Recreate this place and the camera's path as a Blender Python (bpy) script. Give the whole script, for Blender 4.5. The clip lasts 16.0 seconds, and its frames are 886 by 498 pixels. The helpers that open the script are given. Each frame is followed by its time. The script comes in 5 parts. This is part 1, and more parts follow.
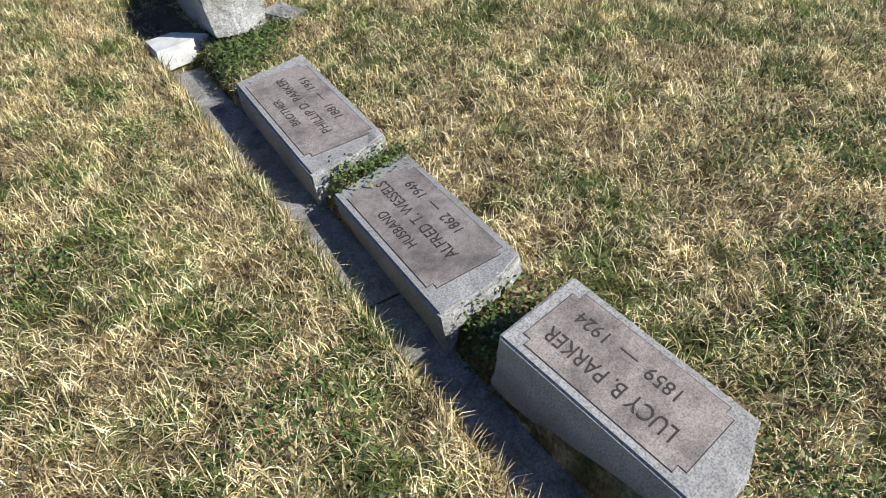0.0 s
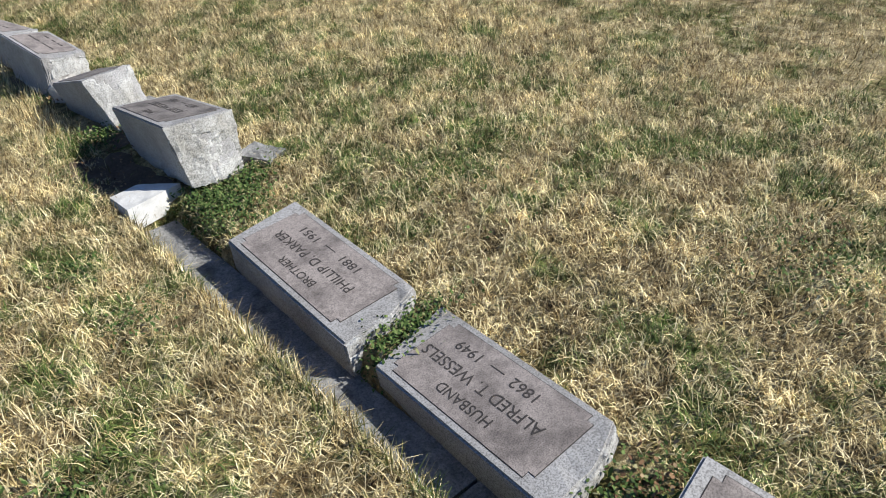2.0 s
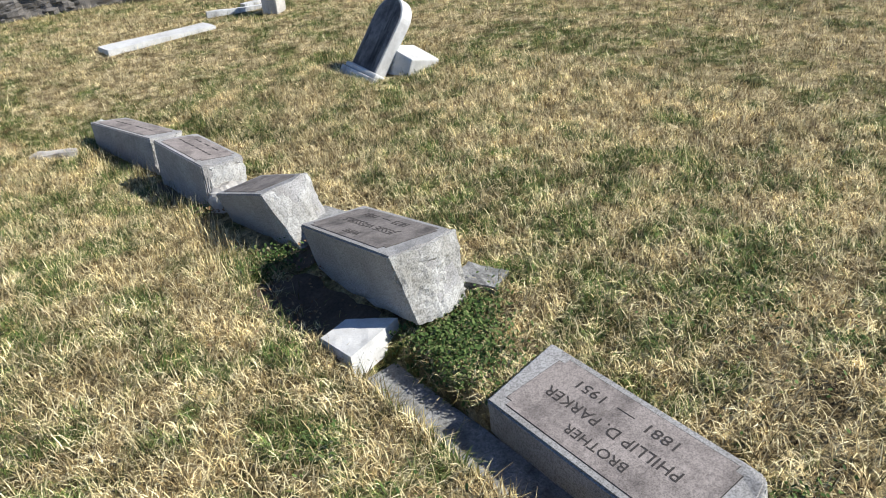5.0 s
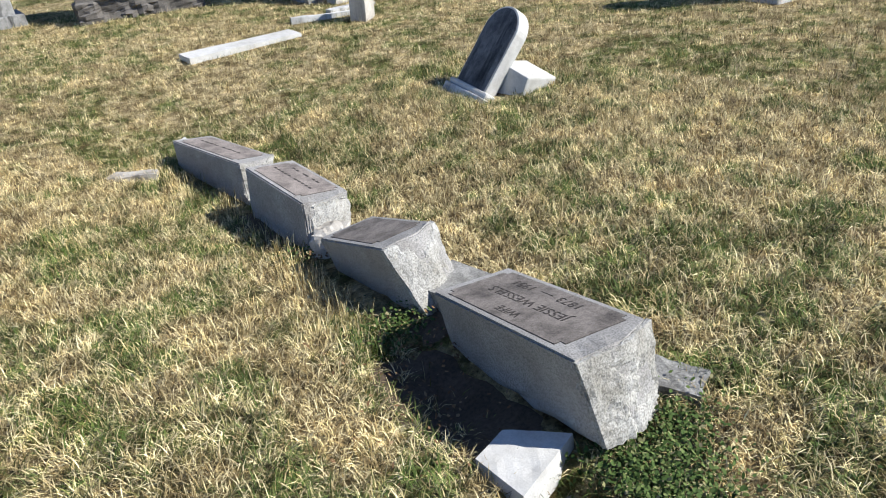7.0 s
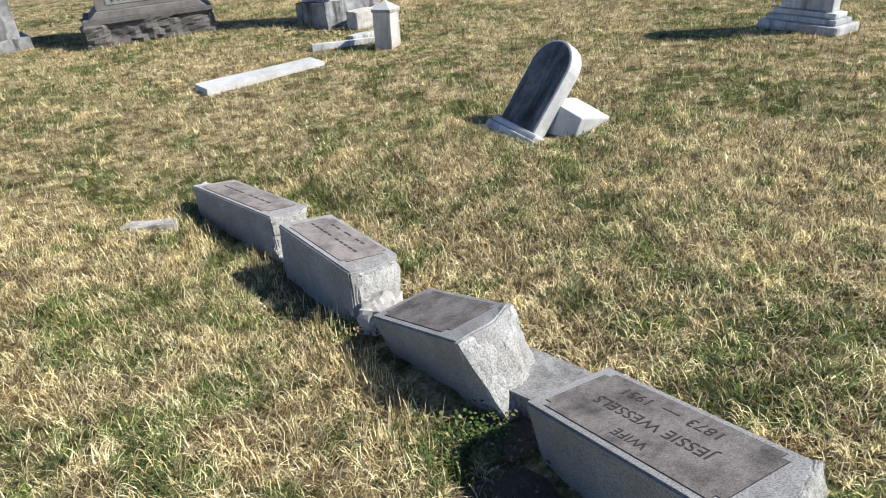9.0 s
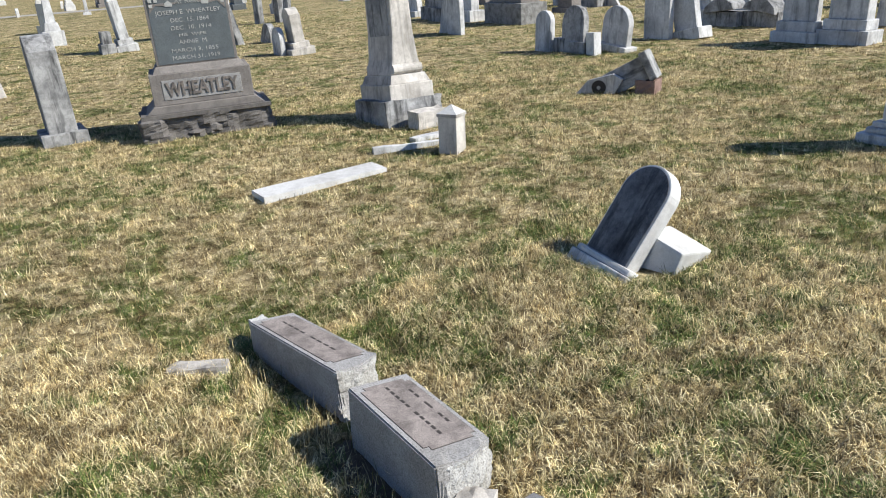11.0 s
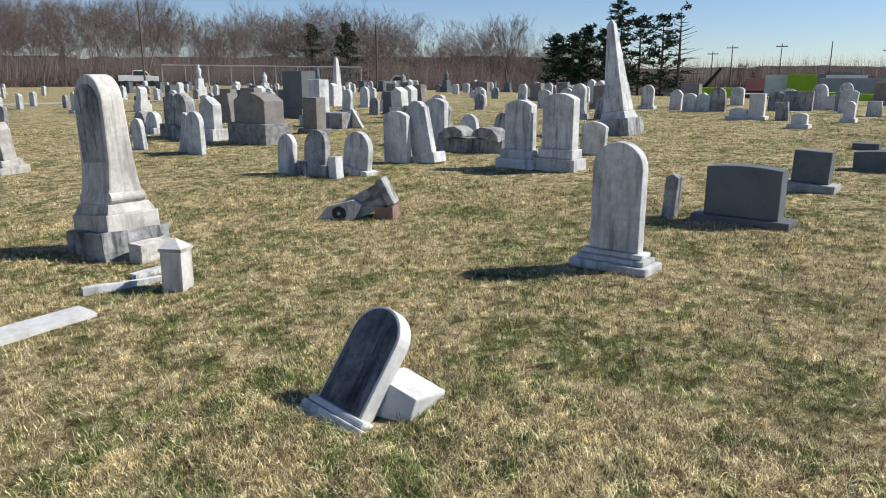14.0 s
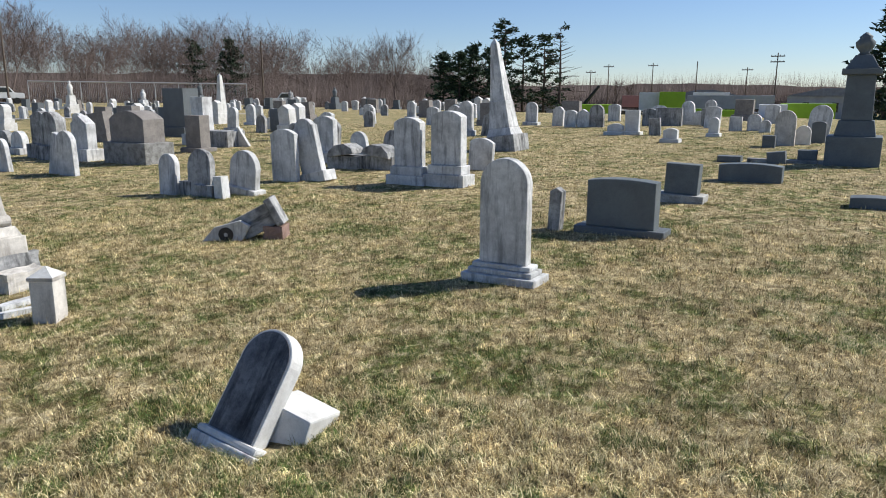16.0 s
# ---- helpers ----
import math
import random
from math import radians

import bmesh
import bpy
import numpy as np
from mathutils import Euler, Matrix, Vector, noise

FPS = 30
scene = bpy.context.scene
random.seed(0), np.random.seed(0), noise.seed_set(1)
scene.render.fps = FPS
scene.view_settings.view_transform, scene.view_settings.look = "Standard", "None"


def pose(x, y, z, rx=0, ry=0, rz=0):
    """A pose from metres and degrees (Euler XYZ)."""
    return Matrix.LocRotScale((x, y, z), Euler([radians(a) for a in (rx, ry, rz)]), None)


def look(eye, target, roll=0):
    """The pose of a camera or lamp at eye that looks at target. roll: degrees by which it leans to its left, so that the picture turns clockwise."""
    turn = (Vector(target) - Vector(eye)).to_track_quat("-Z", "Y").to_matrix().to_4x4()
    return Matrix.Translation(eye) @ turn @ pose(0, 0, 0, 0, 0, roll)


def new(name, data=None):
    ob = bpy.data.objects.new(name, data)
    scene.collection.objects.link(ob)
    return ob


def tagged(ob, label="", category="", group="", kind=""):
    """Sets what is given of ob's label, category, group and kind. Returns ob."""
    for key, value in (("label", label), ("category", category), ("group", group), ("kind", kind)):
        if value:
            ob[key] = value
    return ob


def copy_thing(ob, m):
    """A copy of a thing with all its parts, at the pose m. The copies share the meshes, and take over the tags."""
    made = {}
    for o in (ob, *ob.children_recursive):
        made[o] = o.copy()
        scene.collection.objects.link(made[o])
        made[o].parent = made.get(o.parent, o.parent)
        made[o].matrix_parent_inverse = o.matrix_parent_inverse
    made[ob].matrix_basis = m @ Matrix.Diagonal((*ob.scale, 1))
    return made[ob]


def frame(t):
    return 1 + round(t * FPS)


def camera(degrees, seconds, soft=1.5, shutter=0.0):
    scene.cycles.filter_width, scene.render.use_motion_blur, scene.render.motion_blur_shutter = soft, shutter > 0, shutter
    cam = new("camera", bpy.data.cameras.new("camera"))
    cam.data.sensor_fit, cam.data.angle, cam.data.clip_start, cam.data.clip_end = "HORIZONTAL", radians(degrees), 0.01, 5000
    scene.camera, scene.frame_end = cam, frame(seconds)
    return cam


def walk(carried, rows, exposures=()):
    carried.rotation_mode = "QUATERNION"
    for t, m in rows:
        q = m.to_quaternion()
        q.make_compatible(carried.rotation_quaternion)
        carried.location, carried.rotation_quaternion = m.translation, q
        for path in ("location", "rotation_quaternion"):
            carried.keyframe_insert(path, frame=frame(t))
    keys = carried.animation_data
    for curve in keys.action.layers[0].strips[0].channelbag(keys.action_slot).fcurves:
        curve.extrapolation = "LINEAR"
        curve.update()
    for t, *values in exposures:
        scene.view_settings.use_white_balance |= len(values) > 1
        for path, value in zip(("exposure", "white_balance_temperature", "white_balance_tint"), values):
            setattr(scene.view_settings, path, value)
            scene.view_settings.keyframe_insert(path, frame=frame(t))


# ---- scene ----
cam = camera(63.0, 16.0, soft=1.0)
METRES, EYE, TILT, LEAN, TURN = 3.7, 1.291, 0.4, -1.5, -32.2
ROWS = [
    (0.0, 0.0, 0.0, 0.0, -1.72, -41.9, 1.92),
    (0.5, -0.0213, 0.031, -0.0024, -1.96, -40.91, 1.9),
    (1.0, -0.044, 0.0505, -0.0018, -2.84, -39.78, 1.86),
    (1.5, -0.0645, 0.0686, 0.0054, -5.13, -38.07, 1.62),
    (2.0, -0.1012, 0.0944, 0.0076, -10.73, -35.11, 1.82),
    (2.5, -0.1313, 0.1061, 0.0065, -11.67, -33.36, 2.86),
    (3.0, -0.1533, 0.1363, 0.0012, -10.44, -32.51, 4.13),
    (3.5, -0.1734, 0.1789, 0.0015, -9.64, -31.87, 4.51),
    (4.0, -0.1936, 0.209, 0.0035, -9.14, -31.24, 4.61),
    (4.5, -0.225, 0.2334, 0.0089, -8.65, -30.56, 4.79),
    (5.0, -0.2639, 0.2644, 0.0053, -8.0, -29.84, 4.84),
    (7.5, -0.3568, 0.4612, -0.0076, -3.09, -29.2, 4.92),
    (8.0, -0.3759, 0.4794, -0.0071, -3.48, -29.07, 4.81),
    (8.5, -0.3859, 0.5141, -0.0033, -3.51, -28.53, 4.56),
    (11.0, -0.4492, 0.6952, 0.0385, -0.07, -22.08, 4.25),
    (11.5, -0.4331, 0.7185, 0.0565, 1.35, -18.89, 4.28),
    (12.0, -0.4102, 0.7343, 0.0561, -0.28, -16.51, 3.41),
    (12.5, -0.3928, 0.7457, 0.0556, -3.95, -15.52, 2.39),
    (13.0, -0.3782, 0.7548, 0.0549, -8.68, -14.86, 1.65),
    (13.5, -0.3788, 0.7613, 0.055, -14.05, -14.52, 1.36),
    (14.0, -0.3903, 0.7639, 0.0611, -18.7, -14.3, 1.26),
    (14.5, -0.3927, 0.7643, 0.0619, -22.12, -14.15, 1.28),
    (15.0, -0.3869, 0.7622, 0.0632, -24.23, -13.93, 1.33),
    (15.5, -0.3861, 0.7598, 0.063, -25.57, -13.6, 1.26),
    (16.0, -0.3875, 0.7582, 0.0638, -27.27, -13.19, 1.07),
]
walk(cam, [(t, pose(0, 0, EYE, TILT, LEAN, TURN) @ pose(METRES * x, METRES * y, METRES * z, 90 + pitch, roll, yaw)) for t, x, y, z, yaw, pitch, roll in ROWS], [(0.0, 0.18), (5.0, 0.25), (8.5, 0.27), (11.0, 0.2), (12.0, 0.1), (16.0, 0.14)])

# ---- world, sun ----
SUN_ELEV, SUN_AZ = 41.0, 134.0          # degrees; azimuth clockwise from +y
world = bpy.data.worlds.new("sky_world")
scene.world = world
world.use_nodes = True
wn = world.node_tree
sky = wn.nodes.new("ShaderNodeTexSky")
sky.sky_type = "NISHITA"
sky.sun_disc = False
sky.sun_elevation = radians(SUN_ELEV)
sky.sun_rotation = radians(SUN_AZ)
sky.altitude, sky.air_density, sky.dust_density, sky.ozone_density = 300, 1.0, 0.0, 2.0
tint = wn.nodes.new("ShaderNodeMix")
tint.data_type, tint.blend_type = "RGBA", "MULTIPLY"
tint.inputs[0].default_value = 1.0
tint.inputs[7].default_value = (0.84, 0.95, 1.2, 1.0)
wn.links.new(sky.outputs[0], tint.inputs[6])
wn.links.new(tint.outputs[2], wn.nodes["Background"].inputs[0])
wn.nodes["Background"].inputs[1].default_value = 0.085
sun_data = bpy.data.lights.new("sun", "SUN")
sun_data.energy, sun_data.angle, sun_data.color = 5.6, radians(0.5), (1.0, 0.98, 0.93)
sun = new("sun", sun_data)
az, el = radians(SUN_AZ), radians(SUN_ELEV)
sun.matrix_world = look((20 * math.sin(az), 20 * math.cos(az), 20 * math.tan(el)), (0, 0, 0))


# ---- materials ----
def material(name, rough=0.85, spec=0.3, metal=0.0):
    m = bpy.data.materials.new(name)
    m.use_nodes = True
    b = m.node_tree.nodes["Principled BSDF"]
    b.inputs["Roughness"].default_value = rough
    b.inputs["Specular IOR Level"].default_value = spec
    b.inputs["Metallic"].default_value = metal
    return m, m.node_tree, b


def node(nt, kind, **values):
    n = nt.nodes.new(kind)
    for key, v in values.items():
        n.inputs[key].default_value = v
    return n


def noise_tex(nt, co, scale, detail=4.0, rough=0.6):
    n = node(nt, "ShaderNodeTexNoise", Scale=scale, Detail=detail, Roughness=rough)
    nt.links.new(co, n.inputs["Vector"])
    return n.outputs["Fac"]


def ramp(nt, fac, stops):
    r = nt.nodes.new("ShaderNodeValToRGB")
    while len(r.color_ramp.elements) < len(stops):
        r.color_ramp.elements.new(0.5)
    for e, (p, c) in zip(r.color_ramp.elements, stops):
        e.position = p
        e.color = (*c, 1.0) if len(c) == 3 else c
    nt.links.new(fac, r.inputs[0])
    return r.outputs[0]


def mix(nt, fac, a, b, blend="MIX"):
    n = nt.nodes.new("ShaderNodeMix")
    n.data_type, n.blend_type = "RGBA", blend
    for sock, v in ((n.inputs[0], fac), (n.inputs[6], a), (n.inputs[7], b)):
        if isinstance(v, (int, float)):
            sock.default_value = v
        elif isinstance(v, tuple):
            sock.default_value = (*v, 1.0)
        else:
            nt.links.new(v, sock)
    return n.outputs[2]


def bump(nt, b, height, strength, dist):
    n = node(nt, "ShaderNodeBump", Strength=strength, Distance=dist)
    nt.links.new(height, n.inputs["Height"])
    nt.links.new(n.outputs[0], b.inputs["Normal"])


def stone_mat(name, base, stain, speck=0.25, speck_scale=260.0, stain_scale=3.0, rough=0.85, amount=0.6, streak=0.0, relief=0.25):
    """Stone with mineral specks, soft stains of its own shape and, where asked, rain streaks down the height."""
    m, nt, b = material(name, rough)
    co = nt.nodes.new("ShaderNodeTexCoord").outputs["Object"]
    info = nt.nodes.new("ShaderNodeObjectInfo")
    off = nt.nodes.new("ShaderNodeVectorMath")
    off.operation = "MULTIPLY_ADD"
    nt.links.new(info.outputs["Random"], off.inputs[0])
    off.inputs[1].default_value = (17.0, 23.0, 31.0)
    nt.links.new(co, off.inputs[2])
    p = off.outputs[0]
    fine = noise_tex(nt, p, speck_scale, 2.0)
    big = noise_tex(nt, p, stain_scale, 6.0, 0.65)
    mid = noise_tex(nt, p, stain_scale * 7, 5.0, 0.7)
    col = mix(nt, ramp(nt, big, [(0.42, (0, 0, 0)), (0.68, (amount,) * 3)]), base, stain)
    col = mix(nt, ramp(nt, mid, [(0.45, (0, 0, 0)), (0.75, (amount * 0.6,) * 3)]), col, stain)
    if streak:
        st = nt.nodes.new("ShaderNodeMapping")
        st.inputs["Scale"].default_value = (11.0, 11.0, 1.6)
        nt.links.new(p, st.inputs[0])
        s = noise_tex(nt, st.outputs[0], 1.0, 5.0, 0.7)
        col = mix(nt, ramp(nt, s, [(0.5, (0, 0, 0)), (0.66, (streak,) * 3)]), col, tuple(c * 0.42 for c in stain))
    col = mix(nt, speck, col, ramp(nt, fine, [(0.36, (0.18, 0.18, 0.18)), (0.5, (1, 1, 1)), (0.66, (1.5, 1.5, 1.5))]), "MULTIPLY")
    nt.links.new(col, b.inputs["Base Color"])
    bump(nt, b, mix(nt, 0.5, mid, fine), relief, 0.006)
    return m


GRANITE = stone_mat("grey_granite", (0.36, 0.35, 0.335), (0.2, 0.185, 0.165), 0.5, 210, 4.0)
PANEL = stone_mat("weathered_panel", (0.33, 0.285, 0.255), (0.1, 0.085, 0.077), 0.4, 240, 9.0, 0.8, 0.85)
PANEL_DARK = stone_mat("dark_weathered_panel", (0.25, 0.22, 0.195), (0.06, 0.052, 0.047), 0.4, 240, 10.0, 0.8, 0.9)
# near-black colour carries the shade inside cut letters, border lines and the roundel
CUT_SHADE = stone_mat("engraved_shadow_stone", (0.06, 0.052, 0.048), (0.03, 0.028, 0.025), 0.2, 200, 9.0, 0.95)
LETTER_PALE = stone_mat("pale_cut_letters", (0.5, 0.5, 0.47), (0.3, 0.3, 0.28), 0.3, 200, 12.0)
ROCKFACE = stone_mat("rock_faced_granite", (0.46, 0.45, 0.42), (0.2, 0.185, 0.15), 0.45, 160, 7.0, 0.9, 0.7, 0, 1.0)
FOOTING = stone_mat("footing_stone", (0.31, 0.305, 0.29), (0.1, 0.095, 0.082), 0.35, 150, 11.0, 0.92, 0.85, 0, 0.6)
MARBLE = stone_mat("weathered_marble", (0.68, 0.675, 0.655), (0.27, 0.265, 0.255), 0.12, 180, 3.0, 0.8, 0.7, 0.58)
MARBLE_SOILED = stone_mat("soiled_marble", (0.42, 0.415, 0.4), (0.09, 0.09, 0.088), 0.15, 180, 3.5, 0.85, 0.85, 0.85)
MARBLE_WARM = stone_mat("warm_marble", (0.64, 0.6, 0.54), (0.26, 0.235, 0.2), 0.15, 180, 3.0, 0.8, 0.7, 0.5)
WHITE_STONE = stone_mat("bright_broken_marble", (0.66, 0.65, 0.62), (0.36, 0.345, 0.31), 0.1, 160, 5.0, 0.85, 0.6)
DARK_GRANITE = stone_mat("dark_granite", (0.13, 0.145, 0.15), (0.085, 0.09, 0.095), 0.35, 230, 4.0, 0.55, 0.5)
BLUE_GRANITE = stone_mat("blue_grey_granite", (0.14, 0.16, 0.165), (0.085, 0.095, 0.1), 0.35, 230, 4.0, 0.6, 0.6)
BROWN_GRANITE = stone_mat("brown_grey_granite", (0.27, 0.245, 0.22), (0.12, 0.105, 0.095), 0.45, 200, 5.0, 0.8)
BRICK_STONE = stone_mat("red_sandstone", (0.3, 0.2, 0.16), (0.16, 0.1, 0.085), 0.2, 120, 6.0)
SOIL = stone_mat("dark_soil", (0.13, 0.095, 0.065), (0.06, 0.045, 0.032), 0.3, 90, 8.0, 0.97, 0.7, 0, 1.0)


def patches(nt, co):
    """Where the turf is green, straw or bare: one field for soil and blades alike."""
    a = noise_tex(nt, co, 0.9, 5.0, 0.62)
    b = noise_tex(nt, co, 4.2, 4.0, 0.6)
    m = nt.nodes.new("ShaderNodeMath")
    m.operation = "MULTIPLY_ADD"
    nt.links.new(b, m.inputs[0])
    m.inputs[1].default_value = 0.95
    k = nt.nodes.new("ShaderNodeMath")
    k.operation = "MULTIPLY"
    nt.links.new(a, k.inputs[0])
    k.inputs[1].default_value = 0.58
    nt.links.new(k.outputs[0], m.inputs[2])
    return m.outputs[0]


def tufts(nt, co, col):
    """Each tuft of turf a little paler or darker than its neighbours."""
    v = node(nt, "ShaderNodeTexVoronoi", Scale=19.0, Randomness=1.0)
    w = nt.nodes.new("ShaderNodeVectorMath")
    w.operation = "MULTIPLY_ADD"
    n = node(nt, "ShaderNodeTexNoise", Scale=30.0, Detail=3.0)
    nt.links.new(co, n.inputs["Vector"])
    nt.links.new(n.outputs["Color"], w.inputs[0])
    w.inputs[1].default_value = (0.05, 0.05, 0.05)
    nt.links.new(co, w.inputs[2])
    nt.links.new(w.outputs[0], v.inputs["Vector"])
    sep = nt.nodes.new("ShaderNodeSeparateColor")
    nt.links.new(v.outputs["Color"], sep.inputs[0])
    tone = ramp(nt, sep.outputs[0], [(0.0, (0.5, 0.47, 0.42)), (0.45, (0.92, 0.9, 0.86)), (0.8, (1.15, 1.13, 1.1)), (1.0, (1.45, 1.42, 1.36))])
    return mix(nt, 0.85, col, tone, "MULTIPLY")


def make_ground():
    m, nt, b = material("turf_ground", 0.97, 0.1)
    co = nt.nodes.new("ShaderNodeTexCoord").outputs["Object"]
    f = patches(nt, co)
    col = ramp(nt, f, [(0.64, (0.44, 0.36, 0.21)), (0.76, (0.35, 0.29, 0.155)), (0.85, (0.17, 0.175, 0.065)), (0.98, (0.095, 0.13, 0.035))])
    fine = noise_tex(nt, co, 70.0, 6.0, 0.8)
    mid = noise_tex(nt, co, 13.0, 6.0, 0.75)
    col = mix(nt, ramp(nt, mid, [(0.5, (0, 0, 0)), (0.66, (0.85, 0.85, 0.85))]), col, (0.6, 0.52, 0.35))
    col = mix(nt, ramp(nt, mid, [(0.33, (0.9, 0.9, 0.9)), (0.48, (0, 0, 0))]), col, (0.13, 0.088, 0.045))
    col = mix(nt, 0.9, col, ramp(nt, fine, [(0.32, (0.3, 0.28, 0.25)), (0.5, (0.95, 0.95, 0.93)), (0.66, (1.6, 1.55, 1.45))]), "MULTIPLY")
    tone = ramp(nt, noise_tex(nt, co, 3.4, 5.0, 0.7), [(0.36, (0.5, 0.46, 0.38)), (0.49, (0.95, 0.95, 0.95)), (0.64, (1.22, 1.17, 1.05))])
    col = tufts(nt, co, mix(nt, 0.55, col, tone, "MULTIPLY"))
    nt.links.new(col, b.inputs["Base Color"])
    bump(nt, b, mix(nt, 0.5, fine, mid), 1.0, 0.04)
    return m


def make_blades():
    m, nt, b = material("grass_blades", 0.7, 0.3)
    co = nt.nodes.new("ShaderNodeTexCoord").outputs["Object"]
    geo = nt.nodes.new("ShaderNodeNewGeometry")
    f = patches(nt, co)
    rnd = geo.outputs["Random Per Island"]
    dry = ramp(nt, rnd, [(0.0, (0.09, 0.062, 0.026)), (0.3, (0.32, 0.235, 0.1)), (0.55, (0.7, 0.585, 0.31)), (1.0, (0.97, 0.88, 0.58))])
    green = ramp(nt, rnd, [(0.0, (0.06, 0.105, 0.02)), (0.5, (0.13, 0.19, 0.045)), (0.7, (0.24, 0.28, 0.09)), (0.76, (0.48, 0.39, 0.18)), (1.0, (0.72, 0.61, 0.35))])
    j = nt.nodes.new("ShaderNodeMath")
    j.operation = "MULTIPLY_ADD"
    nt.links.new(rnd, j.inputs[0])
    j.inputs[1].default_value = -0.16
    nt.links.new(f, j.inputs[2])
    col = mix(nt, ramp(nt, j.outputs[0], [(0.665, (0, 0, 0)), (0.775, (1, 1, 1))]), dry, green)
    mid = noise_tex(nt, co, 13.0, 6.0, 0.75)
    col = mix(nt, 0.75, col, ramp(nt, mid, [(0.38, (0.3, 0.215, 0.13)), (0.48, (0.95, 0.93, 0.9)), (0.62, (1.35, 1.33, 1.26))]), "MULTIPLY")
    tone = ramp(nt, noise_tex(nt, co, 3.4, 5.0, 0.7), [(0.36, (0.5, 0.46, 0.38)), (0.49, (0.95, 0.95, 0.95)), (0.64, (1.22, 1.17, 1.05))])
    col = tufts(nt, co, mix(nt, 0.55, col, tone, "MULTIPLY"))
    nt.links.new(col, b.inputs["Base Color"])
    return m


def plain_mat(name, a, bcol, scale=8.0, rough=0.7, metal=0.0, spec=0.3):
    m, nt, b = material(name, rough, spec, metal)
    co = nt.nodes.new("ShaderNodeTexCoord").outputs["Object"]
    nt.links.new(mix(nt, ramp(nt, noise_tex(nt, co, scale, 5.0, 0.65), [(0.35, (0, 0, 0)), (0.7, (1, 1, 1))]), a, bcol), b.inputs["Base Color"])
    return m


def island_mat(name, stops, rough=0.8):
    m, nt, b = material(name, rough, 0.2)
    geo = nt.nodes.new("ShaderNodeNewGeometry")
    nt.links.new(ramp(nt, geo.outputs["Random Per Island"], stops), b.inputs["Base Color"])
    return m


TURF = make_ground()
BLADE = make_blades()
WEED = island_mat("weed_leaves", [(0.0, (0.03, 0.06, 0.012)), (0.5, (0.075, 0.125, 0.03)), (0.85, (0.15, 0.2, 0.06)), (1.0, (0.36, 0.31, 0.17))], 0.75)
DEAD_LEAF = island_mat("dead_leaves", [(0.0, (0.12, 0.06, 0.03)), (0.6, (0.24, 0.14, 0.07)), (1.0, (0.35, 0.25, 0.14))])
BARK = island_mat("winter_twigs", [(0.0, (0.05, 0.038, 0.033)), (0.55, (0.1, 0.076, 0.066)), (1.0, (0.19, 0.15, 0.132))], 0.95)
PINE = island_mat("pine_needles", [(0.0, (0.014, 0.03, 0.018)), (0.6, (0.03, 0.055, 0.03)), (1.0, (0.06, 0.09, 0.045))], 0.8)
PINE_BARK = plain_mat("pine_bark", (0.06, 0.045, 0.035), (0.11, 0.085, 0.07), 3)
GALV = plain_mat("galvanised_steel", (0.5, 0.51, 0.52), (0.38, 0.39, 0.4), 3, 0.45, 0.6)
POLE_WOOD = plain_mat("pole_wood", (0.1, 0.075, 0.055), (0.16, 0.125, 0.1), 2, 0.9)
LIME = plain_mat("lime_green_paint", (0.3, 0.5, 0.03), (0.24, 0.4, 0.03), 0.6, 0.5)
WHITE_PAINT = plain_mat("white_paint", (0.75, 0.76, 0.76), (0.62, 0.62, 0.61), 0.8, 0.5)
GREY_PAINT = plain_mat("grey_paint", (0.35, 0.36, 0.38), (0.26, 0.27, 0.29), 0.6, 0.55)
RED_PAINT = plain_mat("faded_red_paint", (0.42, 0.2, 0.18), (0.33, 0.17, 0.16), 0.6, 0.6)
RUBBER = plain_mat("black_rubber", (0.02, 0.02, 0.02), (0.035, 0.035, 0.035), 2, 0.8)
CAR_GLASS = plain_mat("dark_glass", (0.02, 0.025, 0.03), (0.03, 0.035, 0.04), 2, 0.1, 0.0, 0.6)
ROOFING = plain_mat("grey_shingle_roof", (0.17, 0.18, 0.2), (0.24, 0.25, 0.27), 2, 0.9)
HILL = plain_mat("far_wooded_hill", (0.06, 0.046, 0.042), (0.105, 0.082, 0.074), 0.05, 1.0)
GRAVEL = plain_mat("pale_gravel", (0.42, 0.39, 0.34), (0.32, 0.3, 0.26), 2.0, 0.95)


# ---- building helpers ----
def part(name, bm, mat, parent=None, label="", smooth=False):
    """One bmesh as one mesh object, under its thing or part."""
    me = bpy.data.meshes.new(name)
    bm.to_mesh(me)
    bm.free()
    me.materials.append(mat)
    if smooth:
        for p in me.polygons:
            p.use_smooth = True
    ob = new(name, me)
    if parent is not None:
        ob.parent = parent
    if label:
        tagged(ob, label)
    return ob


def thing(name, m, label, category, group="", kind=""):
    ob = new(name)
    ob.empty_display_size = 0.1
    ob.matrix_world = m
    return tagged(ob, label, category, group, kind)


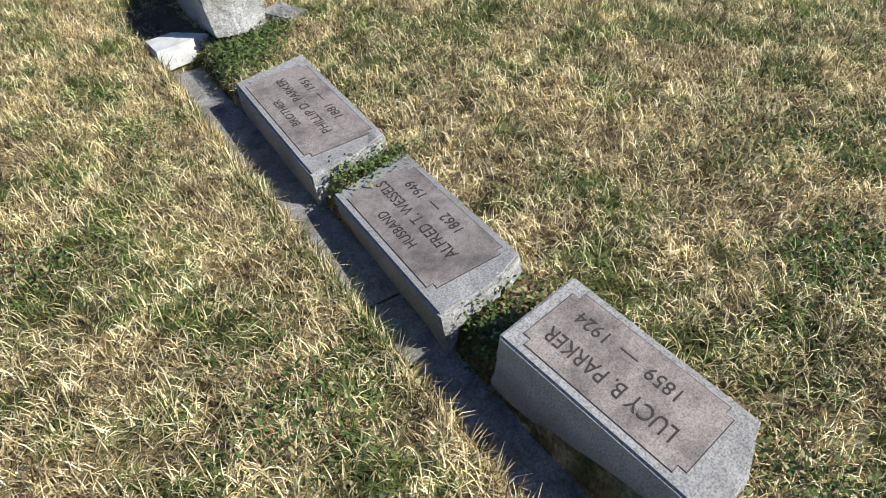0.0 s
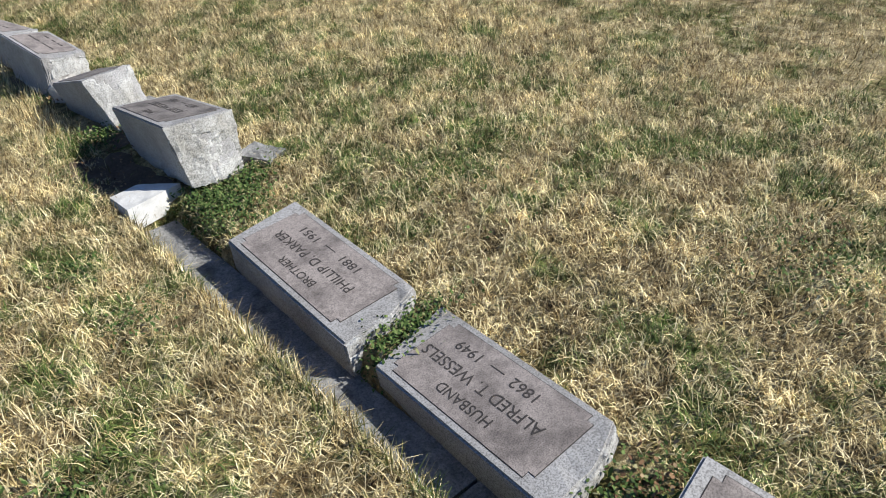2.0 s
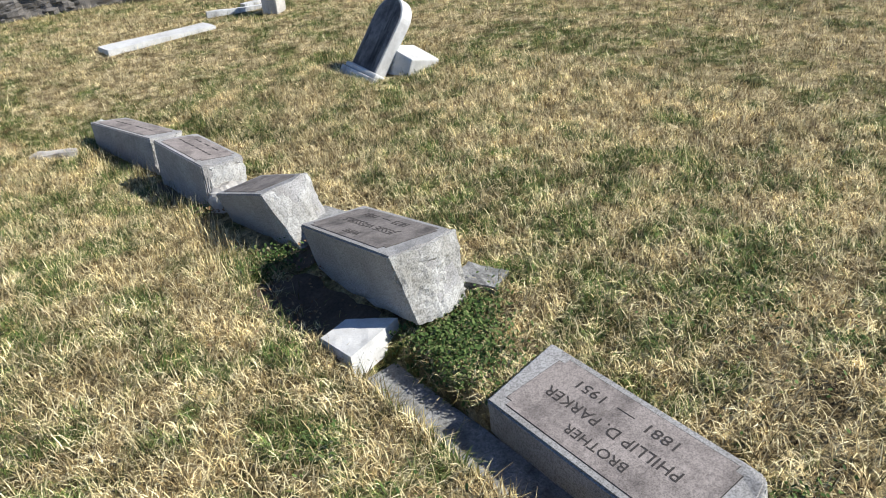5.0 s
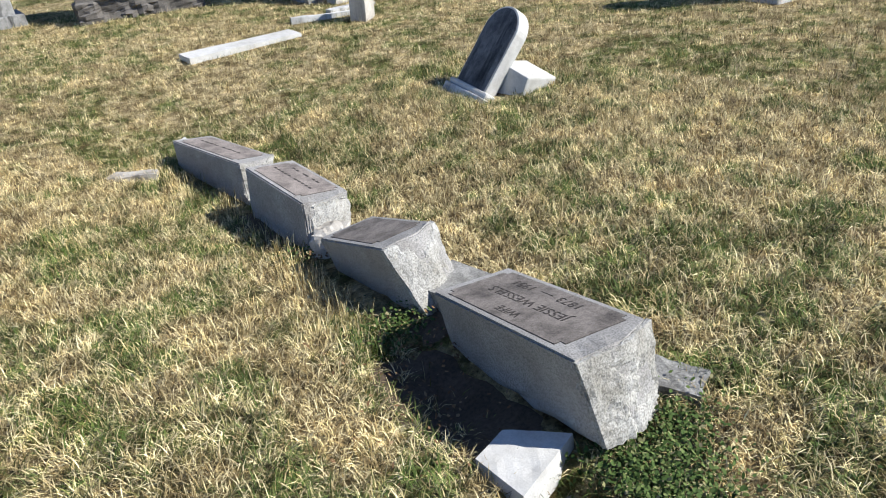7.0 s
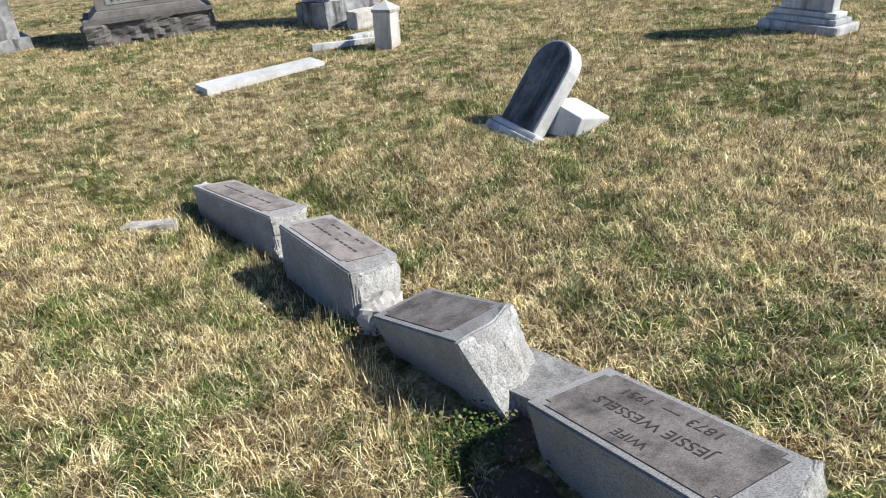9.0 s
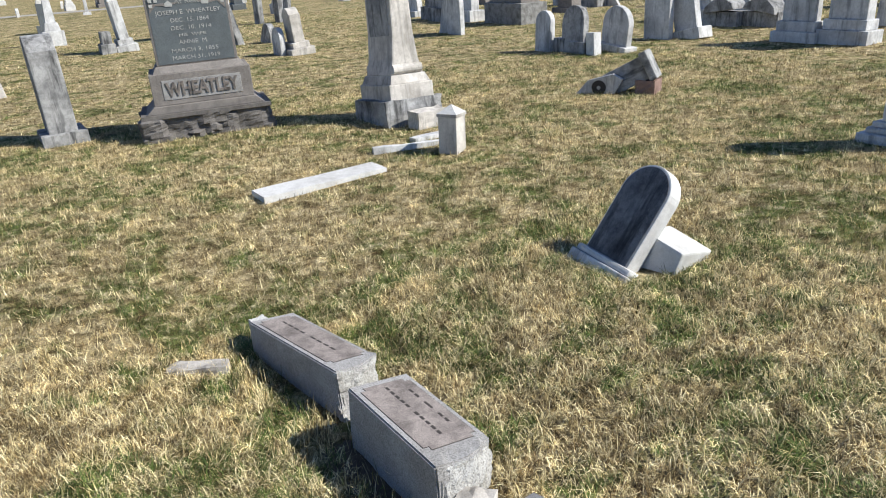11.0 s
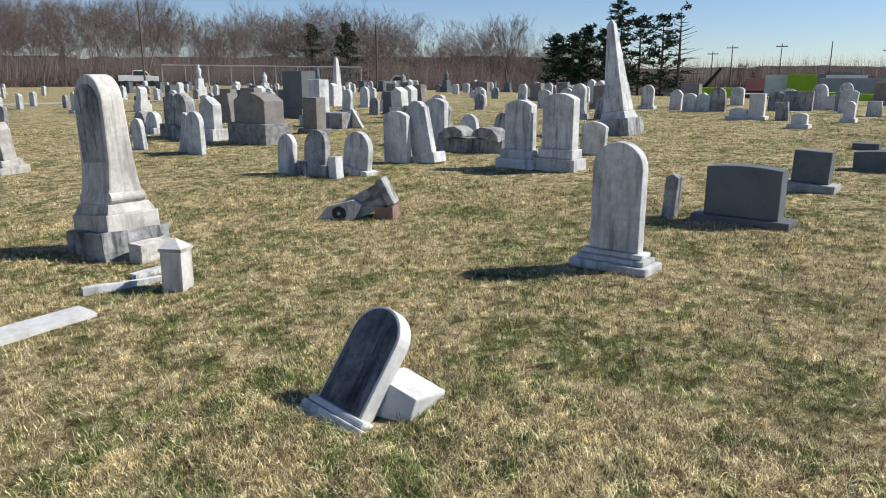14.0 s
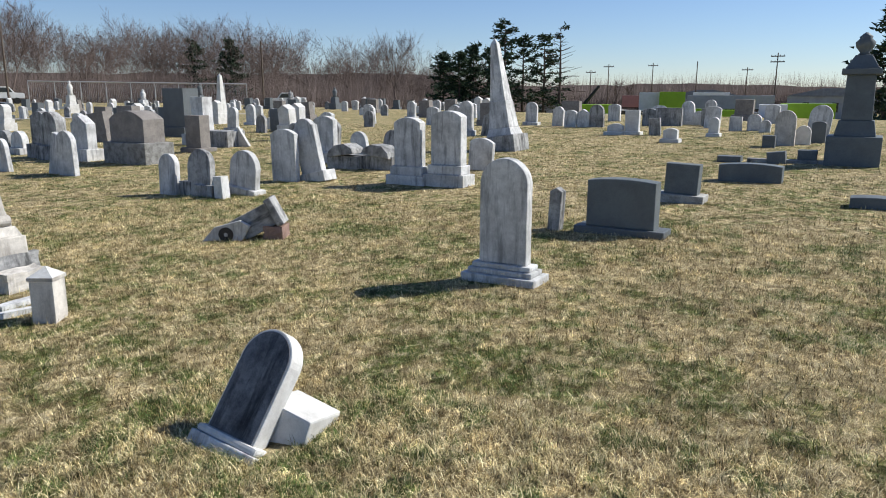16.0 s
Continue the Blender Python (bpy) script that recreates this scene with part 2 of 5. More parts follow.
def box(bm, x0, x1, y0, y1, z0, z1, bev=0.0, taper=0.0, cuts=0):
    """An upright block, its top drawn in by taper, its edges eased by bev."""
    t = taper
    v = [bm.verts.new(p) for p in ((x0, y0, z0), (x1, y0, z0), (x1, y1, z0), (x0, y1, z0),
                                   (x0 + t, y0 + t, z1), (x1 - t, y0 + t, z1), (x1 - t, y1 - t, z1), (x0 + t, y1 - t, z1))]
    fs = [bm.faces.new([v[i] for i in q]) for q in ((3, 2, 1, 0), (4, 5, 6, 7), (0, 1, 5, 4), (1, 2, 6, 5), (2, 3, 7, 6), (3, 0, 4, 7))]
    es = list({e for f in fs for e in f.edges})
    if bev:
        bmesh.ops.bevel(bm, geom=es, offset=bev, segments=2, profile=0.6, affect="EDGES")
    elif cuts:
        bmesh.ops.subdivide_edges(bm, edges=es, cuts=cuts, use_grid_fill=True)
    return bm


def rough(bm, amount, scale, test=None, seed=0.0):
    """Chip and dent the vertices that test picks."""
    bm.normal_update()
    for v in bm.verts:
        if test is None or test(v.co):
            q = v.co * scale + Vector((seed, seed * 1.7, seed * 0.6))
            v.co += v.normal * amount * (noise.noise(q) + 0.6 * noise.noise(q * 2.7))
    return bm


def cleave(bm, amount, scale, test=None, seed=0.0):
    """Flat flakes with sharp steps between them, as on split stone."""
    bm.normal_update()
    for v in bm.verts:
        if test is None or test(v.co):
            q = v.co * scale + Vector((seed, seed * 1.7, seed * 0.6))
            v.co += v.normal * amount * (noise.cell(q * 0.6 + noise.noise_vector(q) * 0.5) * 0.6 - 0.15 + 0.5 * noise.noise(q * 0.7))
    return bm


def prism(bm, outline, y0, y1, bev=0.0):
    """An outline in x and z, drawn out from y0 to y1."""
    a = [bm.verts.new((x, y0, z)) for x, z in outline]
    b = [bm.verts.new((x, y1, z)) for x, z in outline]
    n = len(a)
    fs = [bm.faces.new(a), bm.faces.new(b[::-1])]
    for i in range(n):
        fs.append(bm.faces.new((a[i], b[i], b[(i + 1) % n], a[(i + 1) % n])))
    bmesh.ops.recalc_face_normals(bm, faces=bm.faces[:])
    if bev:
        rim = list(fs[0].edges) + list(fs[1].edges)
        bmesh.ops.bevel(bm, geom=rim, offset=bev, segments=2, profile=0.6, affect="EDGES")
    return bm


def arch(w, z0, h, kind="round"):
    """The outline of a tablet: w wide, from z0 up to h."""
    pts = [(-w / 2, z0), (w / 2, z0)]
    if kind == "flat":
        return pts + [(w / 2, h), (-w / 2, h)]
    if kind == "point":
        return pts + [(w / 2, h - w * 0.3), (0, h), (-w / 2, h - w * 0.3)]
    rise = {"round": w * 0.46, "segment": w * 0.16, "low": w * 0.035, "shoulder": w * 0.3}[kind]
    half = w / 2
    if kind == "shoulder":
        pts += [(w / 2, h - rise), (w * 0.42, h - rise)]
        half = w * 0.42
    r = (half * half + rise * rise) / (2 * rise)
    a = math.asin(min(1.0, half / r))
    for i in range(17):
        t = a - 2 * a * i / 16
        pts.append((r * math.sin(t), h - r + r * math.cos(t)))
    if kind == "shoulder":
        pts += [(-w * 0.42, h - rise), (-w / 2, h - rise)]
    return pts


def tube(bm, a, b, r0, r1, sides=6, cap=True):
    a, b = Vector(a), Vector(b)
    q = (b - a).to_track_quat("Z", "Y")
    ring = []
    for c, r in ((a, r0), (b, r1)):
        ring.append([bm.verts.new(c + q @ Vector((r * math.cos(2 * math.pi * i / sides), r * math.sin(2 * math.pi * i / sides), 0))) for i in range(sides)])
    for i in range(sides):
        bm.faces.new((ring[0][i], ring[0][(i + 1) % sides], ring[1][(i + 1) % sides], ring[1][i]))
    if cap:
        bm.faces.new(ring[0][::-1])
        bm.faces.new(ring[1])
    return bm


def lathe(bm, profile, sides=16):
    rings = [[bm.verts.new((r * math.cos(2 * math.pi * i / sides), r * math.sin(2 * math.pi * i / sides), z)) for i in range(sides)] for r, z in profile]
    for a, b in zip(rings, rings[1:]):
        for i in range(sides):
            bm.faces.new((a[i], a[(i + 1) % sides], b[(i + 1) % sides], b[i]))
    bm.faces.new(rings[0][::-1])
    bm.faces.new(rings[-1])
    return bm


def lettering(name, words, size, m, mat, parent, depth=0.0009, width=None, label="", bold=0.0):
    """A line of cut letters, centred, lying in the xy plane of the pose m; fitted to width where it is given."""
    cu = bpy.data.curves.new(name, "FONT")
    cu.body, cu.size, cu.extrude, cu.align_x, cu.align_y = words, size, depth, "CENTER", "CENTER"
    cu.resolution_u = 3
    cu.offset = bold
    tmp = bpy.data.objects.new(name, cu)
    scene.collection.objects.link(tmp)
    bpy.context.view_layer.update()
    me = bpy.data.meshes.new_from_object(tmp.evaluated_get(bpy.context.evaluated_depsgraph_get()))
    bpy.data.objects.remove(tmp)
    xs = [v.co.x for v in me.vertices]
    k = width / (max(xs) - min(xs)) if width else 1.0
    me.transform(m @ Matrix.Diagonal((k, 1, 1, 1)))
    me.materials.clear()
    me.materials.append(mat)
    ob = new(name, me)
    ob.parent = parent
    return tagged(ob, label) if label else ob


# ---- ground ----
def swell(x, y):
    r = math.hypot(x, y) + 1e-6
    k = 1.0 if r < 12 else (12 + 7 * (1 - math.exp(-(r - 12) / 7))) / r
    q = min(1.0, max(0.0, (0.94 * x - 0.35 * y - 28) / 67))
    return (0.0259 * x - 0.008 * y) * k - 3.6 * q * q * (3 - 2 * q)


def ground_z(x, y):
    """The turf's height: a gentle rise, a shallow trough along the row of fallen markers, and small humps."""
    z = swell(x, y)
    yc = min(30.0, max(-30.0, y))
    along = 1 / (1 + math.exp(-(yc + 1) * 3)) / (1 + math.exp((yc - 7) * 3))
    z -= 0.09 * along * math.exp(-((x - 0.8) / 0.6) ** 2)
    z -= 0.13 * math.exp(-((x - 1.0) / 1.8) ** 2 - ((y - 5.4) / 1.5) ** 2)
    z -= 0.08 * math.exp(-((x - 0.68) / 0.14) ** 2 - ((y - 3.4) / 0.3) ** 2)
    if 0.45 < x < 0.85 and y < 3.1:
        z -= 0.15 / (1 + math.exp(-(x - 0.56) / 0.008)) / (1 + math.exp((x - 0.72) / 0.01)) / (1 + math.exp((y - 2.94) / 0.015))
    if math.hypot(x, y) < 60:
        z += 0.018 * noise.noise((x * 0.9, y * 0.9, 0.3)) + 0.008 * noise.noise((x * 3.1, y * 3.1, 2.0))
    return z


def build_ground():
    bm = bmesh.new()
    cx, cy, seg = 0.62, 1.6, 380
    radii = [0.0]
    r = 0.02
    while r < 4000:
        radii.append(r)
        r += max(0.02, r * 0.022) if r < 8 else r * 0.045
    rings = []
    for r in radii[1:]:
        ring = []
        for i in range(seg):
            a = 2 * math.pi * i / seg
            x, y = cx + r * math.cos(a), cy + r * math.sin(a)
            ring.append(bm.verts.new((x, y, ground_z(x, y))))
        rings.append(ring)
    c = bm.verts.new((cx, cy, ground_z(cx, cy)))
    for i in range(seg):
        bm.faces.new((c, rings[0][i], rings[0][(i + 1) % seg]))
    for a, b in zip(rings, rings[1:]):
        for i in range(seg):
            bm.faces.new((a[i], b[i], b[(i + 1) % seg], a[(i + 1) % seg]))
    ob = part("ground", bm, TURF, smooth=True)
    return tagged(ob, "winter turf of dry straw-coloured and green grass", "ground", kind="structure")


build_ground()


# ---- the row of fallen markers on their footing ----
def fallen_marker(x, y, z, yaw, rise_n, rise_e, length, width, thick, lines, label, panel=PANEL, slant=0.03, undercut=0.0, letters=CUT_SHADE, skew=0.0):
    """A low granite marker lying with its lettered face up. (x, y, z): the south-west corner of that face; local x east, y north."""
    m = pose(x, y, z, rise_n, -rise_e, yaw)
    t = thing("grave_marker", m, label, "gravestone", "fallen markers in a row")
    bm = bmesh.new()
    box(bm, 0, width, 0, length, -thick, 0, cuts=7)
    for v in bm.verts:
        k = -v.co.z / thick
        if undercut:
            v.co.x += undercut * k * (1 - v.co.x / width)
        s = v.co.y / length
        v.co.y += skew * s * v.co.x / width
        if s < 0.16:                              # the rough south end leans out and loses its east corner
            v.co.y += (slant * -0.9 * k) * (1 - s / 0.16) + 0.06 * max(0.0, v.co.x / width - 0.55) * (1 - s / 0.16) * 2
    rough(bm, 0.012, 22, lambda c: c.y < length * 0.1 - 0.01 or c.z < -thick * 0.85, seed=x * 5 + y)
    rough(bm, 0.003, 14, lambda c: c.z < -0.01, seed=y)
    bmesh.ops.bevel(bm, geom=[e for e in bm.edges if e.is_manifold and e.calc_face_angle(0) > 1.0], offset=0.006, segments=2, affect="EDGES")
    body = part("block", bm, GRANITE, t)
    bm = bmesh.new()
    box(bm, 0.003, width - 0.004, -0.004, 0.02, -thick * 0.95, -0.008, cuts=15)
    for v in bm.verts:
        k = -v.co.z / thick
        v.co.y += -slant * 0.9 * k + 0.12 * max(0.0, v.co.x / width - 0.55)
        v.co.x += undercut * k * (1 - v.co.x / width)
    cleave(bm, 0.02, 13, seed=x + y * 3)
    rough(bm, 0.005, 45, None, seed=x + y)
    part("rock_faced_end", bm, ROCKFACE, t, "rough broken end of pale granite")
    a, b, c, d, n = 0.026, width - 0.024, 0.085, length - 0.035, 0.02
    def rim(o):
        return [(a + n - o, c - o), (b - n + o, c - o), (b - n + o * 0.4, c + n - o * 0.4), (b + o, c + n - o), (b + o, d - n + o), (b - n + o * 0.4, d - n + o * 0.4),
                (b - n + o, d + o), (a + n - o, d + o), (a + n - o * 0.4, d - n + o * 0.4), (a - o, d - n + o), (a - o, c + n - o), (a + n - o * 0.4, c + n - o * 0.4)]
    # the border's groove shade is its dark colour, with hardly any depth
    for nm, o, lift, mt in (("incised_border", 0.0022, 0.0008, CUT_SHADE), ("panel", 0.0, 0.002, panel)):
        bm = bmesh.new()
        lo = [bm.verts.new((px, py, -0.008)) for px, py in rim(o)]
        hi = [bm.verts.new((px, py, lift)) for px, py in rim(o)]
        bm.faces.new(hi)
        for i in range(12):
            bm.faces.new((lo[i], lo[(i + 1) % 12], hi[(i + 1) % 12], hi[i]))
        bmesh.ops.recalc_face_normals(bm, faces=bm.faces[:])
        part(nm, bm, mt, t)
    # letters stand just proud of the panel; dark colour gives their engraved shade
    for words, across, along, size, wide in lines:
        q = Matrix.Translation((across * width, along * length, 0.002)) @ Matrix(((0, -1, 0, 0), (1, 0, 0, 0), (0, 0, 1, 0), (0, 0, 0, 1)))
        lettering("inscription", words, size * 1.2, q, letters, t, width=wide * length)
    return t


fallen_marker(0.775, 0.285, 0.025, 8.5, 7, 4, 0.55, 0.255, 0.22,
              [("LUCY B. PARKER", 0.36, 0.57, 0.05, 0.62), ("1859  \u2014  1924", 0.68, 0.59, 0.042, 0.5)],
              "grey granite marker with a brown lettered face, lying in grass")
fallen_marker(0.68, 1.05, -0.035, -2.5, -3.5, 7, 0.65, 0.29, 0.2,
              [("HUSBAND", 0.27, 0.56, 0.038, 0.3), ("ALFRED T. WESSELS", 0.5, 0.58, 0.044, 0.68), ("1862  \u2014  1949", 0.74, 0.59, 0.04, 0.46)],
              "grey granite marker tipped back beside the stone footing", skew=0.05)
fallen_marker(0.688, 1.795, -0.045, -2, 0, 4.5, 0.7, 0.297, 0.2,
              [("BROTHER", 0.27, 0.54, 0.036, 0.28), ("PHILLIP D. PARKER", 0.5, 0.56, 0.042, 0.62), ("1881  \u2014  1951", 0.74, 0.57, 0.038, 0.46)],
              "weathered granite marker lying against the stone footing", skew=0.04)
fallen_marker(0.765, 2.985, 0.19, -4, -11.5, -3, 0.66, 0.29, 0.25,
              [("WIFE", 0.24, 0.54, 0.036, 0.15), ("JESSIE WESSELS", 0.5, 0.56, 0.042, 0.54), ("1873  \u2014  1951", 0.76, 0.57, 0.038, 0.44)],
              "granite marker heaved up at one end on broken stone", PANEL_DARK, 0.035, 0.055)
fallen_marker(0.785, 3.9, 0.105, 2, -17, 3, 0.5, 0.25, 0.27, [],
              "granite marker sunk at one end with a mossy face", PANEL_DARK, 0.09, 0.05)
fallen_marker(0.813, 4.58, 0.025, 3, 0.5, -8, 0.55, 0.25, 0.28,
              [("\u2013 \u2013 \u2013 \u2013 \u2013   \u2013 \u2013 \u2013 \u2013 \u2013", 0.45, 0.57, 0.14, 0.62), ("\u2013 \u2013   \u2014   \u2013 \u2013", 0.72, 0.57, 0.12, 0.44)],
              "pale granite marker with a worn lettered face", PANEL, 0.03, 0.03)
fallen_marker(0.832, 5.345, -0.03, 9.5, -2.5, -9, 0.7, 0.23, 0.26,
              [("\u2013 \u2013 \u2013 \u2013   \u2013 \u2013 \u2013 \u2013", 0.5, 0.57, 0.13, 0.6)],
              "granite marker at the end of the row, face up", PANEL, 0.03, 0.03)


def footing():
    t = thing("stone_footing", pose(0, 0, 0), "long low stone footing sunk in the turf beside fallen markers", "footing")
    for y0, y1 in ((-1.6, -0.12), (-0.11, 1.28), (1.29, 2.93)):
        bm = bmesh.new()
        box(bm, 0.52, 0.715, y0, y1, -0.4, -0.165, cuts=11)
        rough(bm, 0.005, 9, None, seed=y0)
        part("footing_stone", bm, FOOTING, t)
    return t


footing()


def broken_stone(name, x, y, z, sx, sy, sz, yaw, mat, label, pitch=0.0, roll=0.0, amount=0.03, cut=0.0, category="stone"):
    bm = bmesh.new()
    box(bm, -sx / 2, sx / 2, -sy / 2, sy / 2, -sz, 0, cuts=5)
    if cut:
        for v in bm.verts:
            v.co.x *= 1 - cut * (v.co.y / sy + 0.5)
    rough(bm, amount, 2.6 / max(sx, sy), None, seed=x * 3 + y)
    rough(bm, amount * 0.25, 10 / max(sx, sy), None, seed=x + y)
    ob = part(name, bm, mat)
    ob.matrix_world = pose(x, y, z, pitch, roll, yaw)
    return tagged(ob, label, category)


broken_stone("stone_wedge", 0.64, 3.04, -0.062, 0.26, 0.17, 0.09, 20, WHITE_STONE, "pale broken wedge of marble on the turf", -7, 4, 0.004, 0.5)
broken_stone("stone_chunk", 1.14, 2.97, -0.03, 0.13, 0.16, 0.12, 25, FOOTING, "small weathered lump of grey stone in grass", amount=0.011)
broken_stone("stone_fragment", 1.0, 3.78, -0.05, 0.22, 0.22, 0.12, 15, FOOTING, "flat broken stone with soil on it", 0, 3, 0.008)
broken_stone("stone_fragment", 0.88, 4.5, -0.08, 0.14, 0.12, 0.1, 40, MARBLE_WARM, "small buff stone wedged between markers", amount=0.015)
broken_stone("stone_fragment", 0.45, 5.98, -0.165, 0.26, 0.07, 0.08, 155, MARBLE_WARM, "half-buried buff stone in dry grass", amount=0.015)
broken_stone("stone_fragment", 0.77, 6.08, -0.085, 0.07, 0.06, 0.2, 10, WHITE_STONE, "upright white sliver of stone behind a marker", amount=0.008)


def bare_soil(x, y, rx, ry, label):
    """A ragged patch of bare earth lying on the ground."""
    bm = bmesh.new()
    mid = bm.verts.new((x, y, ground_z(x, y) + 0.012))
    rings = []
    for k in (0.3, 0.6, 0.85, 1.0):
        ring = []
        for i in range(40):
            a = 2 * math.pi * i / 40
            q = k * (1 + 0.35 * noise.noise((math.cos(a) * 2.5 + x * 7, math.sin(a) * 2.5, k)))
            px, py = x + rx * q * math.cos(a), y + ry * q * math.sin(a)
            ring.append(bm.verts.new((px, py, ground_z(px, py) + 0.012 * (1 - k ** 4) - (0.006 if k == 1.0 else 0) + 0.006 * noise.noise((px * 30, py * 30, 0)))))
        rings.append(ring)
    for i in range(40):
        bm.faces.new((mid, rings[0][i], rings[0][(i + 1) % 40]))
    for p, q in zip(rings, rings[1:]):
        for i in range(40):
            bm.faces.new((p[i], q[i], q[(i + 1) % 40], p[(i + 1) % 40]))
    return tagged(part("bare_soil", bm, SOIL, smooth=True), label, "soil")


bare_soil(0.66, 3.38, 0.17, 0.36, "bare dark soil in a hollow under a marker")
bare_soil(0.92, 3.72, 0.16, 0.12, "bare dark soil between two markers")
bare_soil(0.74, 4.95, 0.1, 0.3, "bare dark soil along a marker's side")


# ---- standing stones ----
def headstone(x, y, w, h, d, top="round", bases=(), mat=MARBLE, base_mat=None, yaw=-90.0, lean=0.0, back=0.0, label="weathered white marble headstone on a stepped base",
              group="rows of headstones", bev=0.012, sink=0.05):
    """A tablet on its bases, width along local x, face towards local -y. yaw -90 faces it west. bases: (width, depth, height) from the ground up."""
    t = thing("headstone", pose(x, y, ground_z(x, y) - sink, -back, lean, yaw), label, "gravestone", group)
    z = 0.0
    for i, (bw, bd, bh) in enumerate(bases):
        bm = bmesh.new()
        box(bm, -bw / 2, bw / 2, -bd / 2, bd / 2, z, z + bh + (sink if i == 0 else 0), 0.012)
        part("base" if i == 0 else "plinth", bm, base_mat or mat, t)
        z += bh + (sink if i == 0 else 0)
    bm = bmesh.new()
    prism(bm, arch(w, z - (0.0 if bases else 0.1), h + sink, top), -d / 2, d / 2, bev)
    part("tablet", bm, mat, t)
    return t


# the tall stone in the middle of the turf
headstone(5.2, 5.49, 0.395, 0.94, 0.1, "round", [(0.62, 0.3, 0.055), (0.54, 0.22, 0.04), (0.49, 0.16, 0.04)], label="tall round-topped white marble headstone streaked with grey", group="")
# small slanted post beside the dark stones
headstone(7.2, 5.88, 0.13, 0.44, 0.13, "point", [], MARBLE_SOILED, lean=3, label="small soiled marble post with a pointed top", group="")
headstone(7.3, 5.21, 0.68, 0.55, 0.2, "low", [(0.9, 0.3, 0.07)], BLUE_GRANITE, DARK_GRANITE, label="low wide blue-grey granite headstone on a dark base", group="")
headstone(9.45, 5.12, 0.4, 0.47, 0.2, "flat", [(0.58, 0.34, 0.1)], BLUE_GRANITE, ROCKFACE, lean=2, label="blue-grey granite headstone with rough sides, tilted", group="")
headstone(11.65, 4.63, 0.86, 0.27, 0.25, "low", [], BLUE_GRANITE, label="wide low blue-grey granite marker in grass", group="")
headstone(9.95, 3.05, 0.5, 0.13, 0.3, "low", [], DARK_GRANITE, label="very low dark granite marker in grass", group="")
headstone(14.3, 5.35, 0.4, 0.1, 0.3, "flat", [], DARK_GRANITE, label="low dark granite slab lying in turf", group="")
headstone(14.2, 4.55, 0.3, 0.2, 0.22, "flat", [], BLUE_GRANITE, lean=-7, label="small tilted granite block beside a kerb", group="")
headstone(14.4, 4.1, 0.3, 0.22, 0.24, "flat", [], BLUE_GRANITE, label="small square granite block beside a kerb", group="")
headstone(14.3, 4.3, 1.5, 0.06, 0.2, "flat", [], MARBLE_SOILED, label="low stone kerb in front of a monument", group="")
headstone(18.15, 4.85, 0.42, 0.78, 0.14, "round", [], MARBLE_WARM, label="round-topped buff marble headstone with a carved arch", group="")
headstone(17.6, 5.1, 0.26, 0.26, 0.2, "flat", [], DARK_GRANITE, label="small dark granite block", group="")
headstone(18.66, 4.52, 0.32, 0.42, 0.1, "round", [], WHITE_STONE, label="small bright white round-topped headstone", group="")
headstone(19.3, 4.25, 0.3, 0.5, 0.16, "segment", [], DARK_GRANITE, label="dark granite headstone standing in the turf", group="")
headstone(20.2, 4.35, 0.5, 0.85, 0.16, "round", [(0.6, 0.3, 0.1)], MARBLE, label="tilted white marble headstone", lean=6, group="")
# the pair
headstone(9.4, 9.1, 0.46, 0.98, 0.16, "segment", [(0.66, 0.34, 0.13), (0.56, 0.26, 0.13)], MARBLE, label="grey-white marble headstone, one of a pair", group="pair of marble headstones")
headstone(9.46, 8.46, 0.5, 1.08, 0.18, "segment", [(0.68, 0.36, 0.17), (0.57, 0.28, 0.13)], MARBLE, label="taller grey-white marble headstone, one of a pair", group="pair of marble headstones")
headstone(11.4, 8.95, 0.45, 0.55, 0.1, "segment", [], MARBLE, lean=4, label="marble headstone leaning behind a pair", group="")
headstone(10.7, 9.3, 0.34, 0.5, 0.1, "flat", [], WHITE_STONE, lean=24, label="broken white marble tablet leaning at an angle", group="")
headstone(8.9, 11.12, 0.5, 0.82, 0.1, "segment", [], MARBLE, lean=-1, label="marble headstone blackened at its foot", group="")
headstone(9.15, 10.72, 0.42, 0.98, 0.12, "shoulder", [(0.62, 0.3, 0.12)], MARBLE, lean=-13, label="marble headstone leaning hard to one side", group="")
headstone(11.5, 12.45, 0.5, 0.9, 0.14, "segment", [(0.7, 0.34, 0.2)], MARBLE, label="white marble headstone on a square base", group="")
# the three small round tops and the block before them
headstone(7.17, 11.75, 0.35, 0.58, 0.09, "round", [], MARBLE, lean=-3, label="small round-topped marble headstone leaning back", group="three small round-topped stones", back=4)
headstone(7.22, 11.15, 0.46, 0.65, 0.1, "round", [], MARBLE_SOILED, lean=-7, label="soiled round-topped marble headstone leaning", group="three small round-topped stones", back=8)
headstone(7.62, 10.75, 0.5, 0.62, 0.1, "round", [(0.6, 0.24, 0.1)], MARBLE, lean=7, label="round-topped marble headstone tipped sideways", group="three small round-topped stones")
headstone(7.2, 10.72, 0.16, 0.3, 0.14, "flat", [], MARBLE, lean=-4, label="small square marble post", group="")
headstone(7.3, 11.05, 0.36, 0.16, 0.3, "flat", [], MARBLE_SOILED, label="low dark socket stone between headstones", group="")
headstone(7.28, 11.45, 0.22, 0.2, 0.2, "flat", [], MARBLE_SOILED, label="small broken base stone", group="")
